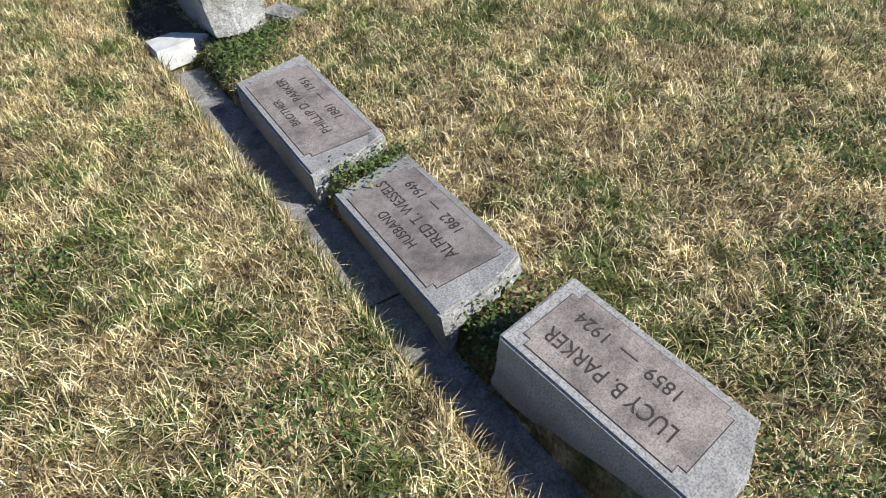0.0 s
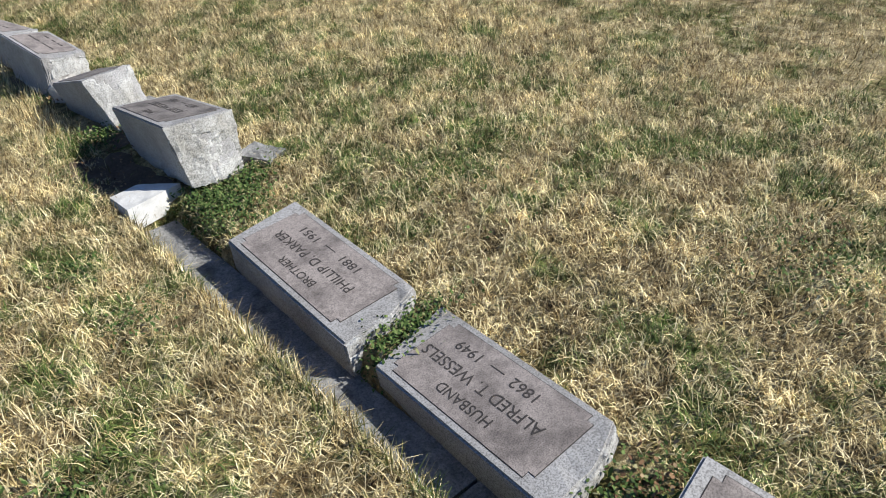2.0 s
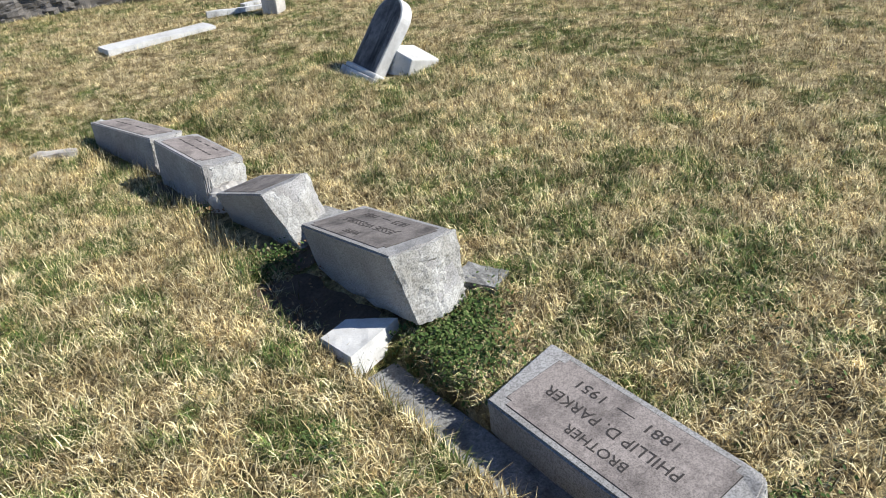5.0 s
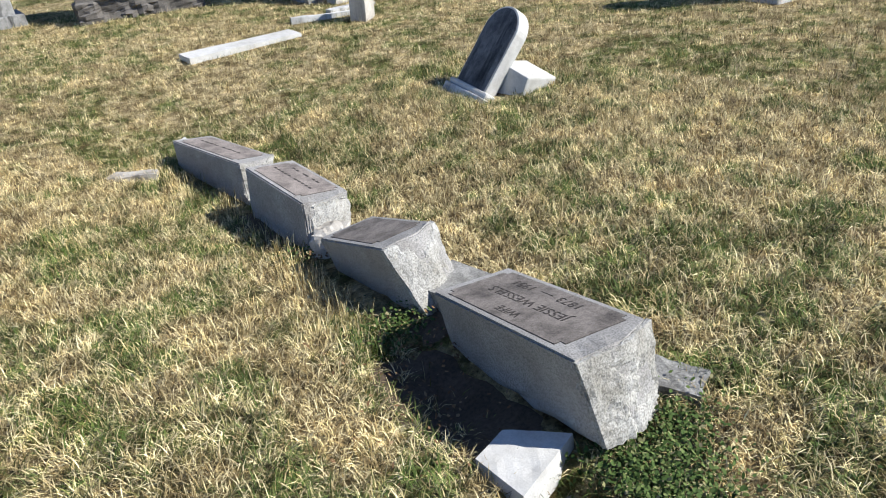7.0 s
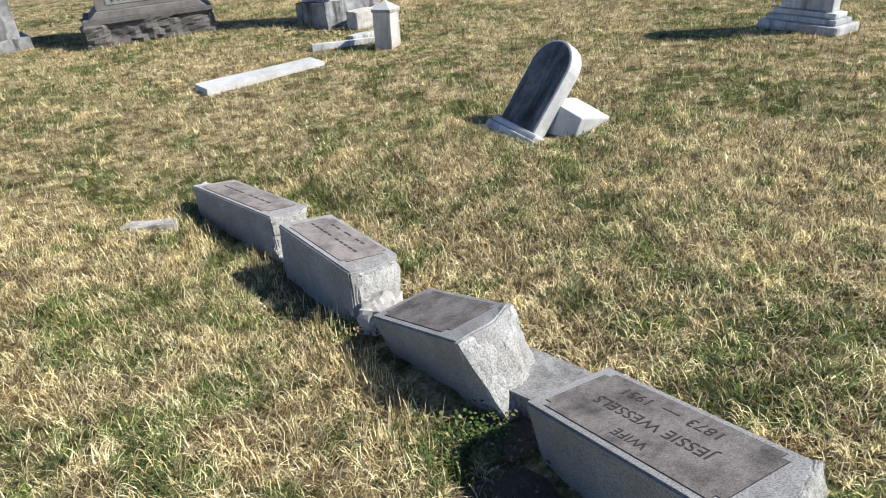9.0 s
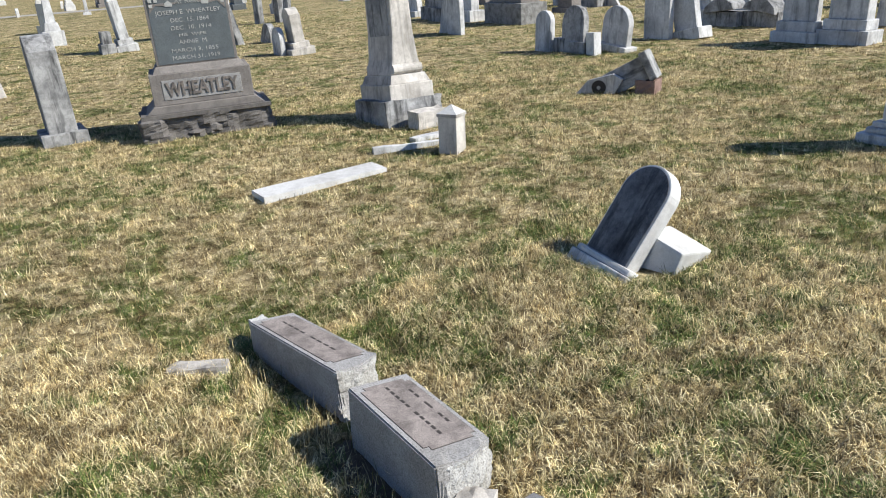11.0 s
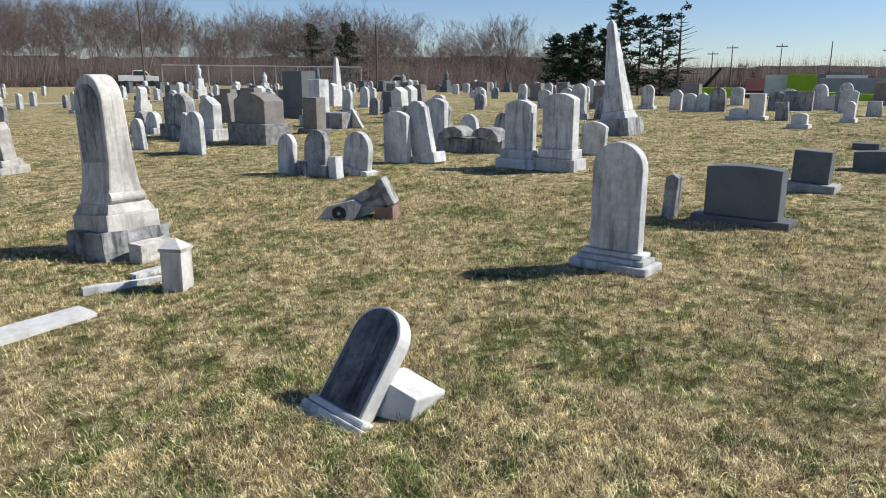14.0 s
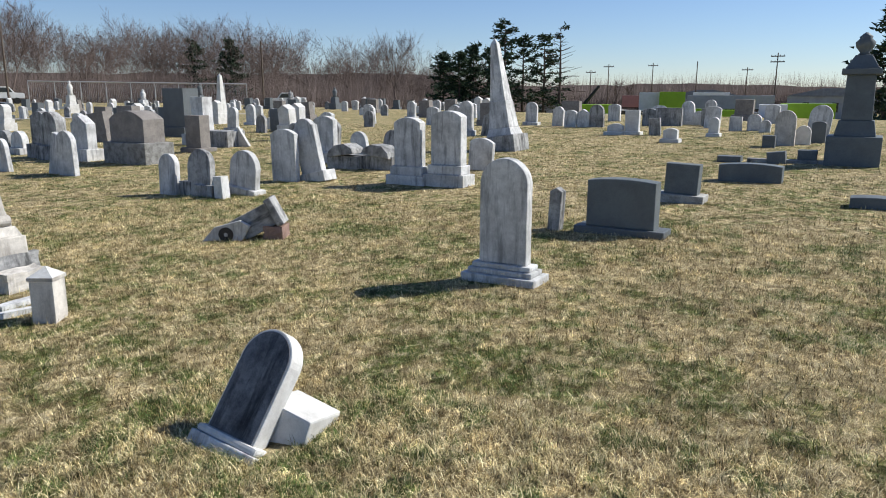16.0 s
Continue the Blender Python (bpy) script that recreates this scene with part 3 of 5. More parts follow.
# further rows towards the trees
headstone(9.96, 16.1, 1.05, 1.05, 0.5, "segment", [(1.3, 0.7, 0.42)], BROWN_GRANITE, FOOTING, label="large square granite monument with rough sides", group="")
headstone(12.2, 16.9, 0.5, 0.85, 0.3, "flat", [(0.7, 0.5, 0.1)], BROWN_GRANITE, label="square grey granite headstone", group="")
headstone(16.2, 22.2, 0.95, 1.5, 0.6, "flat", [(1.1, 0.8, 0.3)], DARK_GRANITE, label="tall dark polished granite monument", group="")
headstone(13.95, 18.7, 0.45, 1.25, 0.35, "flat", [(0.85, 0.75, 0.28), (0.55, 0.45, 0.1)], MARBLE, label="white marble pillar on a wide base", group="")
headstone(13.6, 17.6, 1.0, 0.4, 0.6, "flat", [], MARBLE_SOILED, label="low marble socket block", group="")
headstone(13.7, 17.0, 0.5, 0.45, 0.08, "flat", [], WHITE_STONE, lean=-38, label="fallen marble tablet leaning on a block", group="")
headstone(9.8, 17.65, 0.55, 0.95, 0.22, "point", [(0.75, 0.45, 0.25)], MARBLE, label="white marble headstone with a pointed top", group="")
headstone(9.7, 18.6, 0.6, 1.03, 0.2, "round", [(0.75, 0.4, 0.3)], MARBLE_SOILED, label="soiled double marble headstone", group="")
headstone(9.9, 19.3, 0.6, 1.03, 0.2, "round", [(0.75, 0.4, 0.3)], MARBLE_SOILED, label="soiled double marble headstone", group="")
headstone(7.95, 15.35, 0.46, 0.78, 0.1, "round", [], MARBLE, label="round-topped marble headstone standing in the turf", lean=-2, group="")
headstone(8.05, 15.85, 0.46, 0.72, 0.1, "flat", [], MARBLE, lean=16, label="marble tablet leaning against its neighbour", group="")
headstone(7.85, 17.2, 0.4, 0.62, 0.09, "round", [], MARBLE, lean=-9, label="thin marble headstone leaning", group="")
headstone(10.2, 21.4, 0.5, 0.55, 0.16, "round", [(0.6, 0.4, 0.15)], MARBLE_SOILED, label="small arched marble headstone", group="")
headstone(10.2, 20.8, 0.5, 0.55, 0.16, "round", [(0.6, 0.4, 0.15)], MARBLE, label="small arched marble headstone", group="")
headstone(14.5, 22.5, 0.7, 1.0, 0.3, "flat", [(0.9, 0.5, 0.2)], BROWN_GRANITE, label="square granite headstone standing in the turf", group="")
headstone(14.2, 21.6, 0.4, 0.7, 0.2, "round", [(0.6, 0.4, 0.2)], WHITE_STONE, label="small white headstone on a square base", group="")
headstone(19.4, 20.95, 0.7, 0.76, 0.4, "flat", [], DARK_GRANITE, label="dark granite block headstone", group="")
headstone(19.2, 13.5, 0.42, 1.0, 0.16, "round", [(0.5, 0.3, 0.15)], MARBLE, label="tall round-topped marble headstone", group="")
headstone(19.4, 12.85, 0.5, 0.7, 0.14, "point", [], MARBLE_SOILED, lean=8, label="leaning soiled marble headstone", group="")
headstone(13.9, 15.4, 0.3, 0.6, 0.12, "round", [], MARBLE_SOILED, label="narrow round-topped headstone standing in the turf", group="")
headstone(15.0, 15.1, 0.4, 0.6, 0.12, "round", [], MARBLE_SOILED, lean=4, label="round-topped soiled headstone standing in the turf", group="")
# right-hand rows
for x, y, w, h, top in ((21.0, 9.1, 0.4, 0.69, "flat"), (20.9, 9.55, 0.45, 0.32, "segment"), (20.86, 6.85, 0.26, 0.51, "shoulder"), (18.36, 7.39, 0.34, 0.34, "segment")):
    headstone(x, y, w, h, 0.18, top, [(w * 1.35, 0.36, 0.09)], WHITE_STONE, label="small bright marble headstone on a flat base", group="small stones near the lot")
headstone(20.85, 8.4, 0.32, 0.47, 0.12, "flat", [], MARBLE_SOILED, lean=-5, label="small tilted grey slab", group="")
for x, y, w, h, top in ((25.4, 13.1, 0.42, 0.7, "shoulder"), (24.8, 12.4, 0.42, 0.6, "segment"), (24.9, 11.95, 0.42, 0.62, "point"), (25.0, 11.5, 0.5, 0.78, "round"),
                        (26.4, 10.6, 0.42, 0.55, "round"), (26.6, 10.1, 0.5, 0.6, "segment"), (27.5, 8.6, 0.42, 0.5, "round"), (27, 8.1, 0.6, 0.6, "flat"),
                        (24.0, 6.8, 0.36, 0.42, "flat"), (24.2, 6.3, 0.4, 0.5, "round"), (23.4, 5.9, 0.3, 0.36, "round"), (26.5, 9.4, 0.9, 0.62, "flat")):
    headstone(x, y, w, h, 0.16, top, [], MARBLE if w < 0.5 else MARBLE_SOILED, label="weathered marble headstone in a far row", lean=random.uniform(-3, 3))
# west side of the field
headstone(0.5, 11.2, 0.5, 1.02, 0.26, "shoulder", [(0.6, 0.42, 0.1)], MARBLE_SOILED, lean=-2, back=-2, label="thin soiled marble headstone leaning over", group="")
headstone(0.0, 15.6, 0.5, 0.98, 0.14, "shoulder", [(0.7, 0.36, 0.12)], MARBLE_WARM, back=-9, label="leaning marble headstone on a base", group="")
headstone(-0.5, 15.9, 0.55, 0.6, 0.3, "flat", [(0.7, 0.5, 0.3)], MARBLE, label="square marble pedestal stone", group="")
headstone(2.75, 20.6, 0.46, 1.2, 0.2, "shoulder", [(0.6, 0.45, 0.15), (0.5, 0.32, 0.12)], MARBLE, back=-7, label="tall marble headstone leaning on its plinth", group="")
headstone(2.35, 20.5, 0.3, 0.45, 0.2, "flat", [(0.4, 0.3, 0.2)], MARBLE_SOILED, label="low soiled marble base stone", group="")
headstone(4.9, 22.2, 1.35, 1.45, 0.3, "low", [(1.5, 0.5, 0.15)], WHITE_STONE, label="large pale marble monument with stepped top", yaw=0, group="")
headstone(4.75, 19.0, 0.5, 0.95, 0.14, "round", [], MARBLE_SOILED, back=-14, label="dark-faced marble headstone leaning back", group="")
headstone(5.25, 18.6, 0.5, 0.45, 0.14, "round", [], MARBLE_SOILED, lean=40, label="toppled round marble tablet", group="")
headstone(4.55, 15.95, 0.4, 0.48, 0.1, "round", [], MARBLE, label="small bright round-topped headstone", group="")
headstone(4.85, 15.8, 0.36, 0.8, 0.2, "shoulder", [(0.55, 0.45, 0.12), (0.45, 0.32, 0.1)], MARBLE_WARM, back=-6, label="buff marble headstone on a stepped plinth", group="")
headstone(7.1, 24.5, 0.45, 0.9, 0.14, "round", [], MARBLE_SOILED, label="round-topped soiled headstone standing in the turf", group="")
headstone(7.6, 24.2, 0.4, 0.75, 0.14, "round", [], MARBLE_SOILED, label="round-topped soiled headstone standing in the turf", group="")


def spire(x, y, height, tiers, shaft, mat, lean, label, base_mat=None, yaw=-90.0, tip=0.12, name="obelisk"):
    """An obelisk: square tiers from the ground, a tapered shaft and a pointed tip."""
    t = thing(name, pose(x, y, ground_z(x, y) - 0.05, 0, lean, yaw), label, "monument")
    z = 0.0
    for i, (w, h, taper) in enumerate(tiers):
        bm = bmesh.new()
        box(bm, -w / 2, w / 2, -w / 2, w / 2, z, z + h, 0.015, taper)
        part("base" if i == 0 else "plinth", bm, (base_mat or mat) if i == 0 else mat, t)
        z += h
    a, b = shaft
    bm = bmesh.new()
    box(bm, -a / 2, a / 2, -a / 2, a / 2, z, height - tip, 0.01, (a - b) / 2)
    part("shaft", bm, mat, t)
    bm = bmesh.new()
    v = [bm.verts.new((sx * b / 2, sy * b / 2, height - tip)) for sx, sy in ((-1, -1), (1, -1), (1, 1), (-1, 1))]
    p = bm.verts.new((0, 0, height))
    bm.faces.new(v[::-1])
    for i in range(4):
        bm.faces.new((v[i], v[(i + 1) % 4], p))
    part("tip", bm, mat, t)
    return t


spire(15.05, 10.2, 2.5, [(0.78, 0.38, 0.0), (0.62, 0.16, 0.05), (0.5, 0.6, 0.05)], (0.37, 0.15), MARBLE, -8, "leaning white marble obelisk on a dark stepped base", MARBLE_SOILED)
spire(26.0, 31.0, 2.3, [(0.6, 0.4, 0.0)], (0.4, 0.16), WHITE_STONE, 0, "slim white marble obelisk among far stones")
spire(1.7, 24.5, 1.6, [(0.5, 0.4, 0.0), (0.38, 0.2, 0.04)], (0.24, 0.12), MARBLE, -3, "slim weathered marble obelisk")
spire(9.2, 28.5, 1.5, [(0.5, 0.4, 0.0), (0.38, 0.2, 0.04)], (0.26, 0.1), MARBLE, -5, "slim leaning marble obelisk")
spire(-0.6, 19.5, 1.5, [(0.5, 0.3, 0.0), (0.38, 0.2, 0.04)], (0.24, 0.12), MARBLE, -6, "leaning marble obelisk with a pointed tip")


def pedestal_monument():
    t = thing("pedestal_monument", pose(14.45, 3.42, ground_z(14.45, 3.42) - 0.04, 0, 0, -90), "tall dark granite pedestal monument with a carved urn", "monument")
    for nm, w, z0, z1, tp in (("base", 0.82, 0, 0.52, 0.0), ("plinth", 0.62, 0.52, 0.78, 0.05), ("die", 0.46, 0.78, 1.52, 0.02), ("cornice", 0.58, 1.52, 1.62, -0.0), ("cap", 0.5, 1.62, 1.84, 0.13)):
        bm = bmesh.new()
        box(bm, -w / 2, w / 2, -w / 2, w / 2, z0, z1, 0.015, tp)
        part(nm, bm, BLUE_GRANITE, t)
    bm = bmesh.new()
    lathe(bm, [(0.1, 1.84), (0.07, 1.88), (0.13, 1.96), (0.15, 2.04), (0.09, 2.1), (0.1, 2.13), (0.02, 2.2)])
    part("urn", bm, BLUE_GRANITE, t, "carved granite urn", True)


pedestal_monument()


def family_monument():
    """The broad granite monument with the family name on its plinth; it faces south."""
    x, y = 1.76, 10.42
    t = thing("family_monument", pose(x, y, ground_z(x, y) - 0.085, 1, -1.404, -12), "broad grey granite monument on a rock-faced base with raised family name", "monument")
    bm = bmesh.new()
    box(bm, -0.6, 0.6, -0.32, 0.3, -0.06, 0.34, cuts=21)
    cleave(bm, 0.06, 5, lambda c: c.z < 0.3, seed=2)
    rough(bm, 0.02, 14, lambda c: c.z < 0.3, seed=5)
    part("base", bm, stone_mat("dark_rock_faced_base", (0.19, 0.175, 0.16), (0.09, 0.08, 0.07), 0.5, 150, 9.0, 0.9, 0.7, 0, 1.0), t, "rock-faced grey granite base")
    bm = bmesh.new()
    prism(bm, [(-0.55, 0.34), (0.55, 0.34), (0.47, 0.41), (-0.47, 0.41)], -0.28, 0.28, 0.006)
    part("sloped_course", bm, BROWN_GRANITE, t)
    bm = bmesh.new()
    box(bm, -0.46, 0.46, -0.25, 0.25, 0.41, 0.7, 0.008)
    part("plinth", bm, BROWN_GRANITE, t)
    bm = bmesh.new()
    box(bm, -0.42, 0.42, -0.22, 0.22, 0.7, 0.76, 0.004, 0.035)
    part("plinth_top", bm, BROWN_GRANITE, t)
    bm = bmesh.new()
    box(bm, -0.36, 0.36, -0.255, -0.24, 0.46, 0.64, 0.003)
    part("name_panel", bm, GRANITE, t, "pale cut panel around the raised name")
    up = Matrix(((1, 0, 0, 0), (0, 0, -1, 0), (0, 1, 0, 0), (0, 0, 0, 1)))
    lettering("raised_name", "WHEATLEY", 0.17, Matrix.Translation((0, -0.258, 0.55)) @ up, PANEL_DARK, t, 0.006, 0.66, bold=0.005)
    bm = bmesh.new()
    box(bm, -0.37, 0.37, -0.17, 0.17, 0.76, 1.421, 0.008)
    part("die", bm, BROWN_GRANITE, t)
    bm = bmesh.new()
    prism(bm, [(-0.345, 0.775), (0.345, 0.775), (0.345, 1.404), (-0.345, 1.404)], -0.174, -0.165)
    part("dark_face", bm, BLUE_GRANITE, t, "smooth blue-grey lettered face")
    for s in (-1, 1):
        bm = bmesh.new()
        out = [(s * 0.335, 1.23), (s * 0.335, 1.312), (s * 0.06, 1.312), (s * 0.17, 1.282), (s * 0.27, 1.299)]
        prism(bm, out, -0.178, -0.17)
        part("corner_ornament", bm, BROWN_GRANITE, t, "carved lattice corner")
        for i in range(3):
            for k in range(3 - i):
                bm = bmesh.new()
                cx, cz = s * (0.315 - 0.05 * i), 1.378 - 0.042 * k
                box(bm, cx - 0.015, cx + 0.015, -0.181, -0.176, cz - 0.013, cz + 0.013)
                part("lattice_stud", bm, LETTER_PALE, t)
        bm = bmesh.new()
        cx = s * 0.16
        prism(bm, [(cx - 0.035, 1.282), (cx + 0.03, 1.278), (cx + 0.035, 1.304), (cx, 1.33), (cx - 0.03, 1.312)], -0.179, -0.17)
        part("leaf_ornament", bm, LETTER_PALE, t)
    drop = 0.87
    for words, z, size, wide in (("At Rest", 1.4, 0.07, 0.22), ("JOSEPH E. WHEATLEY", 1.295, 0.062, 0.58), ("DEC. 15. 1864", 1.215, 0.058, 0.34), ("DEC. 10. 1914", 1.135, 0.058, 0.36),
                                 ("HIS  WIFE", 1.062, 0.045, 0.24), ("ANNIE  M.", 0.99, 0.06, 0.26), ("MARCH 3. 1855", 0.905, 0.058, 0.42), ("MARCH 31. 1919", 0.83, 0.058, 0.43)):
        lettering("inscription", words, size * drop, Matrix.Translation((0, -0.176, 0.76 + (z - 0.76) * drop)) @ up, LETTER_PALE, t, 0.002, wide)
    bm = bmesh.new()
    v = [bm.verts.new(p) for p in ((-0.38, -0.18, 1.421), (0.38, -0.18, 1.421), (0.38, 0.18, 1.421), (-0.38, 0.18, 1.421),
                                   (-0.37, -0.17, 1.447), (0.37, -0.17, 1.447), (0.37, 0.17, 1.447), (-0.37, 0.17, 1.447), (-0.1, 0, 1.543), (0.1, 0, 1.543))]
    for q in ((3, 2, 1, 0), (0, 1, 5, 4), (1, 2, 6, 5), (2, 3, 7, 6), (3, 0, 4, 7), (4, 5, 9, 8), (6, 7, 8, 9), (5, 6, 9), (7, 4, 8)):
        bm.faces.new([v[i] for i in q])
    part("cap", bm, BROWN_GRANITE, t, "low hipped granite cap")


family_monument()


def column_stone():
    """The tall arched marble stone on its plinth and broken base; it faces west."""
    x, y = 3.27, 9.22
    t = thing("tall_headstone", pose(x, y, ground_z(x, y) - 0.05, 0, -5.5, -90), "tall round-topped marble headstone on a moulded plinth and rough base", "gravestone")
    bm = bmesh.new()
    box(bm, -0.33, 0.33, -0.3, 0.3, 0, 0.26, cuts=7)
    rough(bm, 0.02, 7, None, seed=4)
    part("base", bm, MARBLE_SOILED, t, "rough grey stone base")
    bm = bmesh.new()
    box(bm, -0.31, 0.31, -0.23, 0.23, 0.25, 0.4, 0.012)
    part("plinth", bm, MARBLE_WARM, t)
    bm = bmesh.new()
    box(bm, -0.3, 0.3, -0.21, 0.21, 0.4, 0.48, 0.006, 0.03)
    part("moulding", bm, MARBLE_WARM, t)
    bm = bmesh.new()
    prism(bm, arch(0.5, 0.47, 1.56, "round"), -0.15, 0.15, 0.02)
    bmesh.ops.bisect_plane(bm, geom=bm.verts[:] + bm.edges[:] + bm.faces[:], plane_co=(0, 0, 0.62), plane_no=(0, 0, 1))
    bmesh.ops.bisect_plane(bm, geom=bm.verts[:] + bm.edges[:] + bm.faces[:], plane_co=(0, 0, 0.85), plane_no=(0, 0, 1))
    for v in bm.verts:
        v.co.y *= 0.62 + 0.2 * max(0.0, (1.3 - v.co.z) / 0.8) + (0.35 if v.co.z < 0.55 else 0.12 if v.co.z < 0.7 else 0.0)
    part("tablet", bm, MARBLE_WARM, t)
    bm = bmesh.new()
    prism(bm, arch(0.4, 0.58, 1.48, "round"), -0.112, -0.02, 0.004)
    part("sunk_face", bm, MARBLE_SOILED, t, "grey-stained arched face")
    for s in (-1, 1):
        bm = bmesh.new()
        tube(bm, (s * 0.24, -0.15, 0.53), (s * 0.24, 0.15, 0.53), 0.045, 0.045, 14)
        part("scroll", bm, MARBLE_WARM, t)


column_stone()


def capped_post():
    x, y = 2.96, 7.8
    t = thing("corner_post", pose(x, y, ground_z(x, y) - 0.03, 0, 1, 30), "square white marble corner post with a pyramid cap", "post")
    bm = bmesh.new()
    box(bm, -0.08, 0.08, -0.08, 0.08, 0, 0.31, 0.008)
    part("shaft", bm, MARBLE_WARM, t)
    bm = bmesh.new()
    box(bm, -0.088, 0.088, -0.088, 0.088, 0.31, 0.335, 0.004)
    part("cap_band", bm, MARBLE_WARM, t)
    bm = bmesh.new()
    v = [bm.verts.new((a * 0.085, b * 0.085, 0.335)) for a, b in ((-1, -1), (1, -1), (1, 1), (-1, 1))]
    p = bm.verts.new((0, 0, 0.4))
    bm.faces.new(v[::-1])
    for i in range(4):
        bm.faces.new((v[i], v[(i + 1) % 4], p))
    part("cap", bm, WHITE_STONE, t)


capped_post()
broken_stone("fallen_rail", 2.8, 8.12, 0.05, 0.7, 0.06, 0.06, -14, MARBLE, "narrow fallen marble rail behind a corner post", amount=0.008)
broken_stone("fallen_rail", 3.12, 8.3, 0.05, 0.5, 0.1, 0.1, 4, MARBLE, "broken marble rail end resting on turf", amount=0.01)
broken_stone("stone_fragment", 3.3, 8.72, 0.17, 0.34, 0.18, 0.2, 4, MARBLE_WARM, "broken marble piece against a monument base", amount=0.02)
broken_stone("fallen_slab", 1.83, 7.79, 0.008, 0.96, 0.23, 0.1, 3, WHITE_STONE, "bright white marble slab lying flat in the grass", 0, -1, 0.008, category="slab")


def leaning_stone():
    """The dark-faced round-topped stone, broken off and leaning on a marble block."""
    b, top = Vector((2.42, 5.5, -0.03)), Vector((2.655, 5.46, 0.31))
    up = (top - b).normalized()
    right = Vector((-0.1, -1, -0.12))
    right = (right - up * right.dot(up)).normalized()
    face = right.cross(up)
    m = Matrix.Translation(b) @ Matrix((right, -face, up)).transposed().to_4x4()
    t = thing("fallen_headstone", m, "dark-faced round-topped marble headstone leaning on a white block", "gravestone")
    bm = bmesh.new()
    box(bm, -0.21, 0.21, -0.075, 0.075, -0.12, -0.035, 0.008)
    part("base", bm, MARBLE, t)
    bm = bmesh.new()
    box(bm, -0.195, 0.195, -0.065, 0.065, -0.035, 0.002, 0.016)
    part("moulding", bm, WHITE_STONE, t)
    bm = bmesh.new()
    prism(bm, arch(0.31, 0, 0.52), -0.045, 0.045, 0.008)
    part("tablet", bm, WHITE_STONE, t)
    bm = bmesh.new()
    prism(bm, arch(0.285, 0.005, 0.506), -0.049, -0.04)
    part("dark_face", bm, stone_mat("blackened_marble_face", (0.19, 0.195, 0.2), (0.04, 0.042, 0.048), 0.2, 180, 6.0, 0.85, 0.95, 0.8), t, "face blackened by lichen")


leaning_stone()


def marble_block():
    t = thing("marble_block", pose(2.67, 5.33, 0.015, 15, 12, 8), "tilted white marble base block in the grass", "stone block")
    bm = bmesh.new()
    box(bm, -0.16, 0.15, -0.15, 0.15, -0.22, 0.06, 0.012, 0.02)
    part("block", bm, WHITE_STONE, t)


marble_block()


def broken_monument():
    """A toppled tapered shaft with a carved plaque, resting on a red stone."""
    t = thing("broken_monument", pose(5.45, 8.5, ground_z(5.45, 8.5), 0, 0, -60), "toppled soiled marble monument with a carved plaque", "gravestone")
    bm = bmesh.new()
    box(bm, -0.12, 0.12, -0.09, 0.09, 0.0, 0.44, 0.014)
    shaft = part("shaft", bm, MARBLE_SOILED, t)
    tipped = pose(-0.1, 0.02, 0.06, 0, 62, 0)
    shaft.matrix_local = tipped
    bm = bmesh.new()
    box(bm, -0.15, 0.15, -0.12, 0.12, 0.42, 0.5, 0.02)
    crown = part("crown", bm, MARBLE_SOILED, t, "moulded crown of the shaft")
    crown.matrix_local = tipped
    bm = bmesh.new()
    prism(bm, [(-0.42, -0.03), (-0.02, -0.03), (0.08, 0.15), (-0.02, 0.2), (-0.28, 0.13)], -0.15, -0.1, 0.008)
    part("plaque", bm, MARBLE, t, "pale carved plaque")
    # the roundel's hollow is a dark disc, its shade put into the colour
    for nm, r0, y0, mt in (("carved_roundel", 0.075, -0.154, CUT_SHADE), ("roundel_boss", 0.02, -0.158, MARBLE_SOILED)):
        bm = bmesh.new()
        tube(bm, (-0.16, -0.14, 0.06), (-0.16, y0, 0.06), r0, r0, 20)
        part(nm, bm, mt, t)
    broken_stone("red_stone", 5.62, 8.25, ground_z(5.6, 8.3) + 0.13, 0.24, 0.2, 0.17, 25, BRICK_STONE, "square red sandstone block under a toppled monument", amount=0.01)


broken_monument()


def collapsed_pair():
    """Two round tablets fallen back over their socket stones."""
    for i, (x, y) in enumerate(((10.8, 11.35), (10.95, 10.7))):
        t = thing("collapsed_headstone", pose(x, y, ground_z(x, y) - 0.03, 0, 0, -90), "collapsed marble headstone lying over its socket stone", "gravestone", "collapsed marble stones")
        bm = bmesh.new()
        box(bm, -0.34, 0.34, -0.2, 0.2, 0, 0.26, 0.012)
        part("socket", bm, MARBLE_SOILED, t)
        bm = bmesh.new()
        prism(bm, [(-0.3, 0), (0.3, 0), (0.27, 0.1), (0.12, 0.2), (-0.1, 0.19), (-0.26, 0.1)], -0.26, 0.1, 0.015)
        ob = part("tablet", bm, MARBLE_SOILED, t)
        ob.matrix_local = pose(0.02, -0.02, 0.27, 0, -8 + 16 * i, 0)
    headstone(11.6, 11.6, 0.36, 0.62, 0.1, "round", [], MARBLE, lean=-12, label="leaning oval marble headstone", group="")
    headstone(11.7, 11.1, 0.36, 0.66, 0.1, "round", [], MARBLE_SOILED, lean=14, label="leaning oval marble headstone", group="")


collapsed_pair()


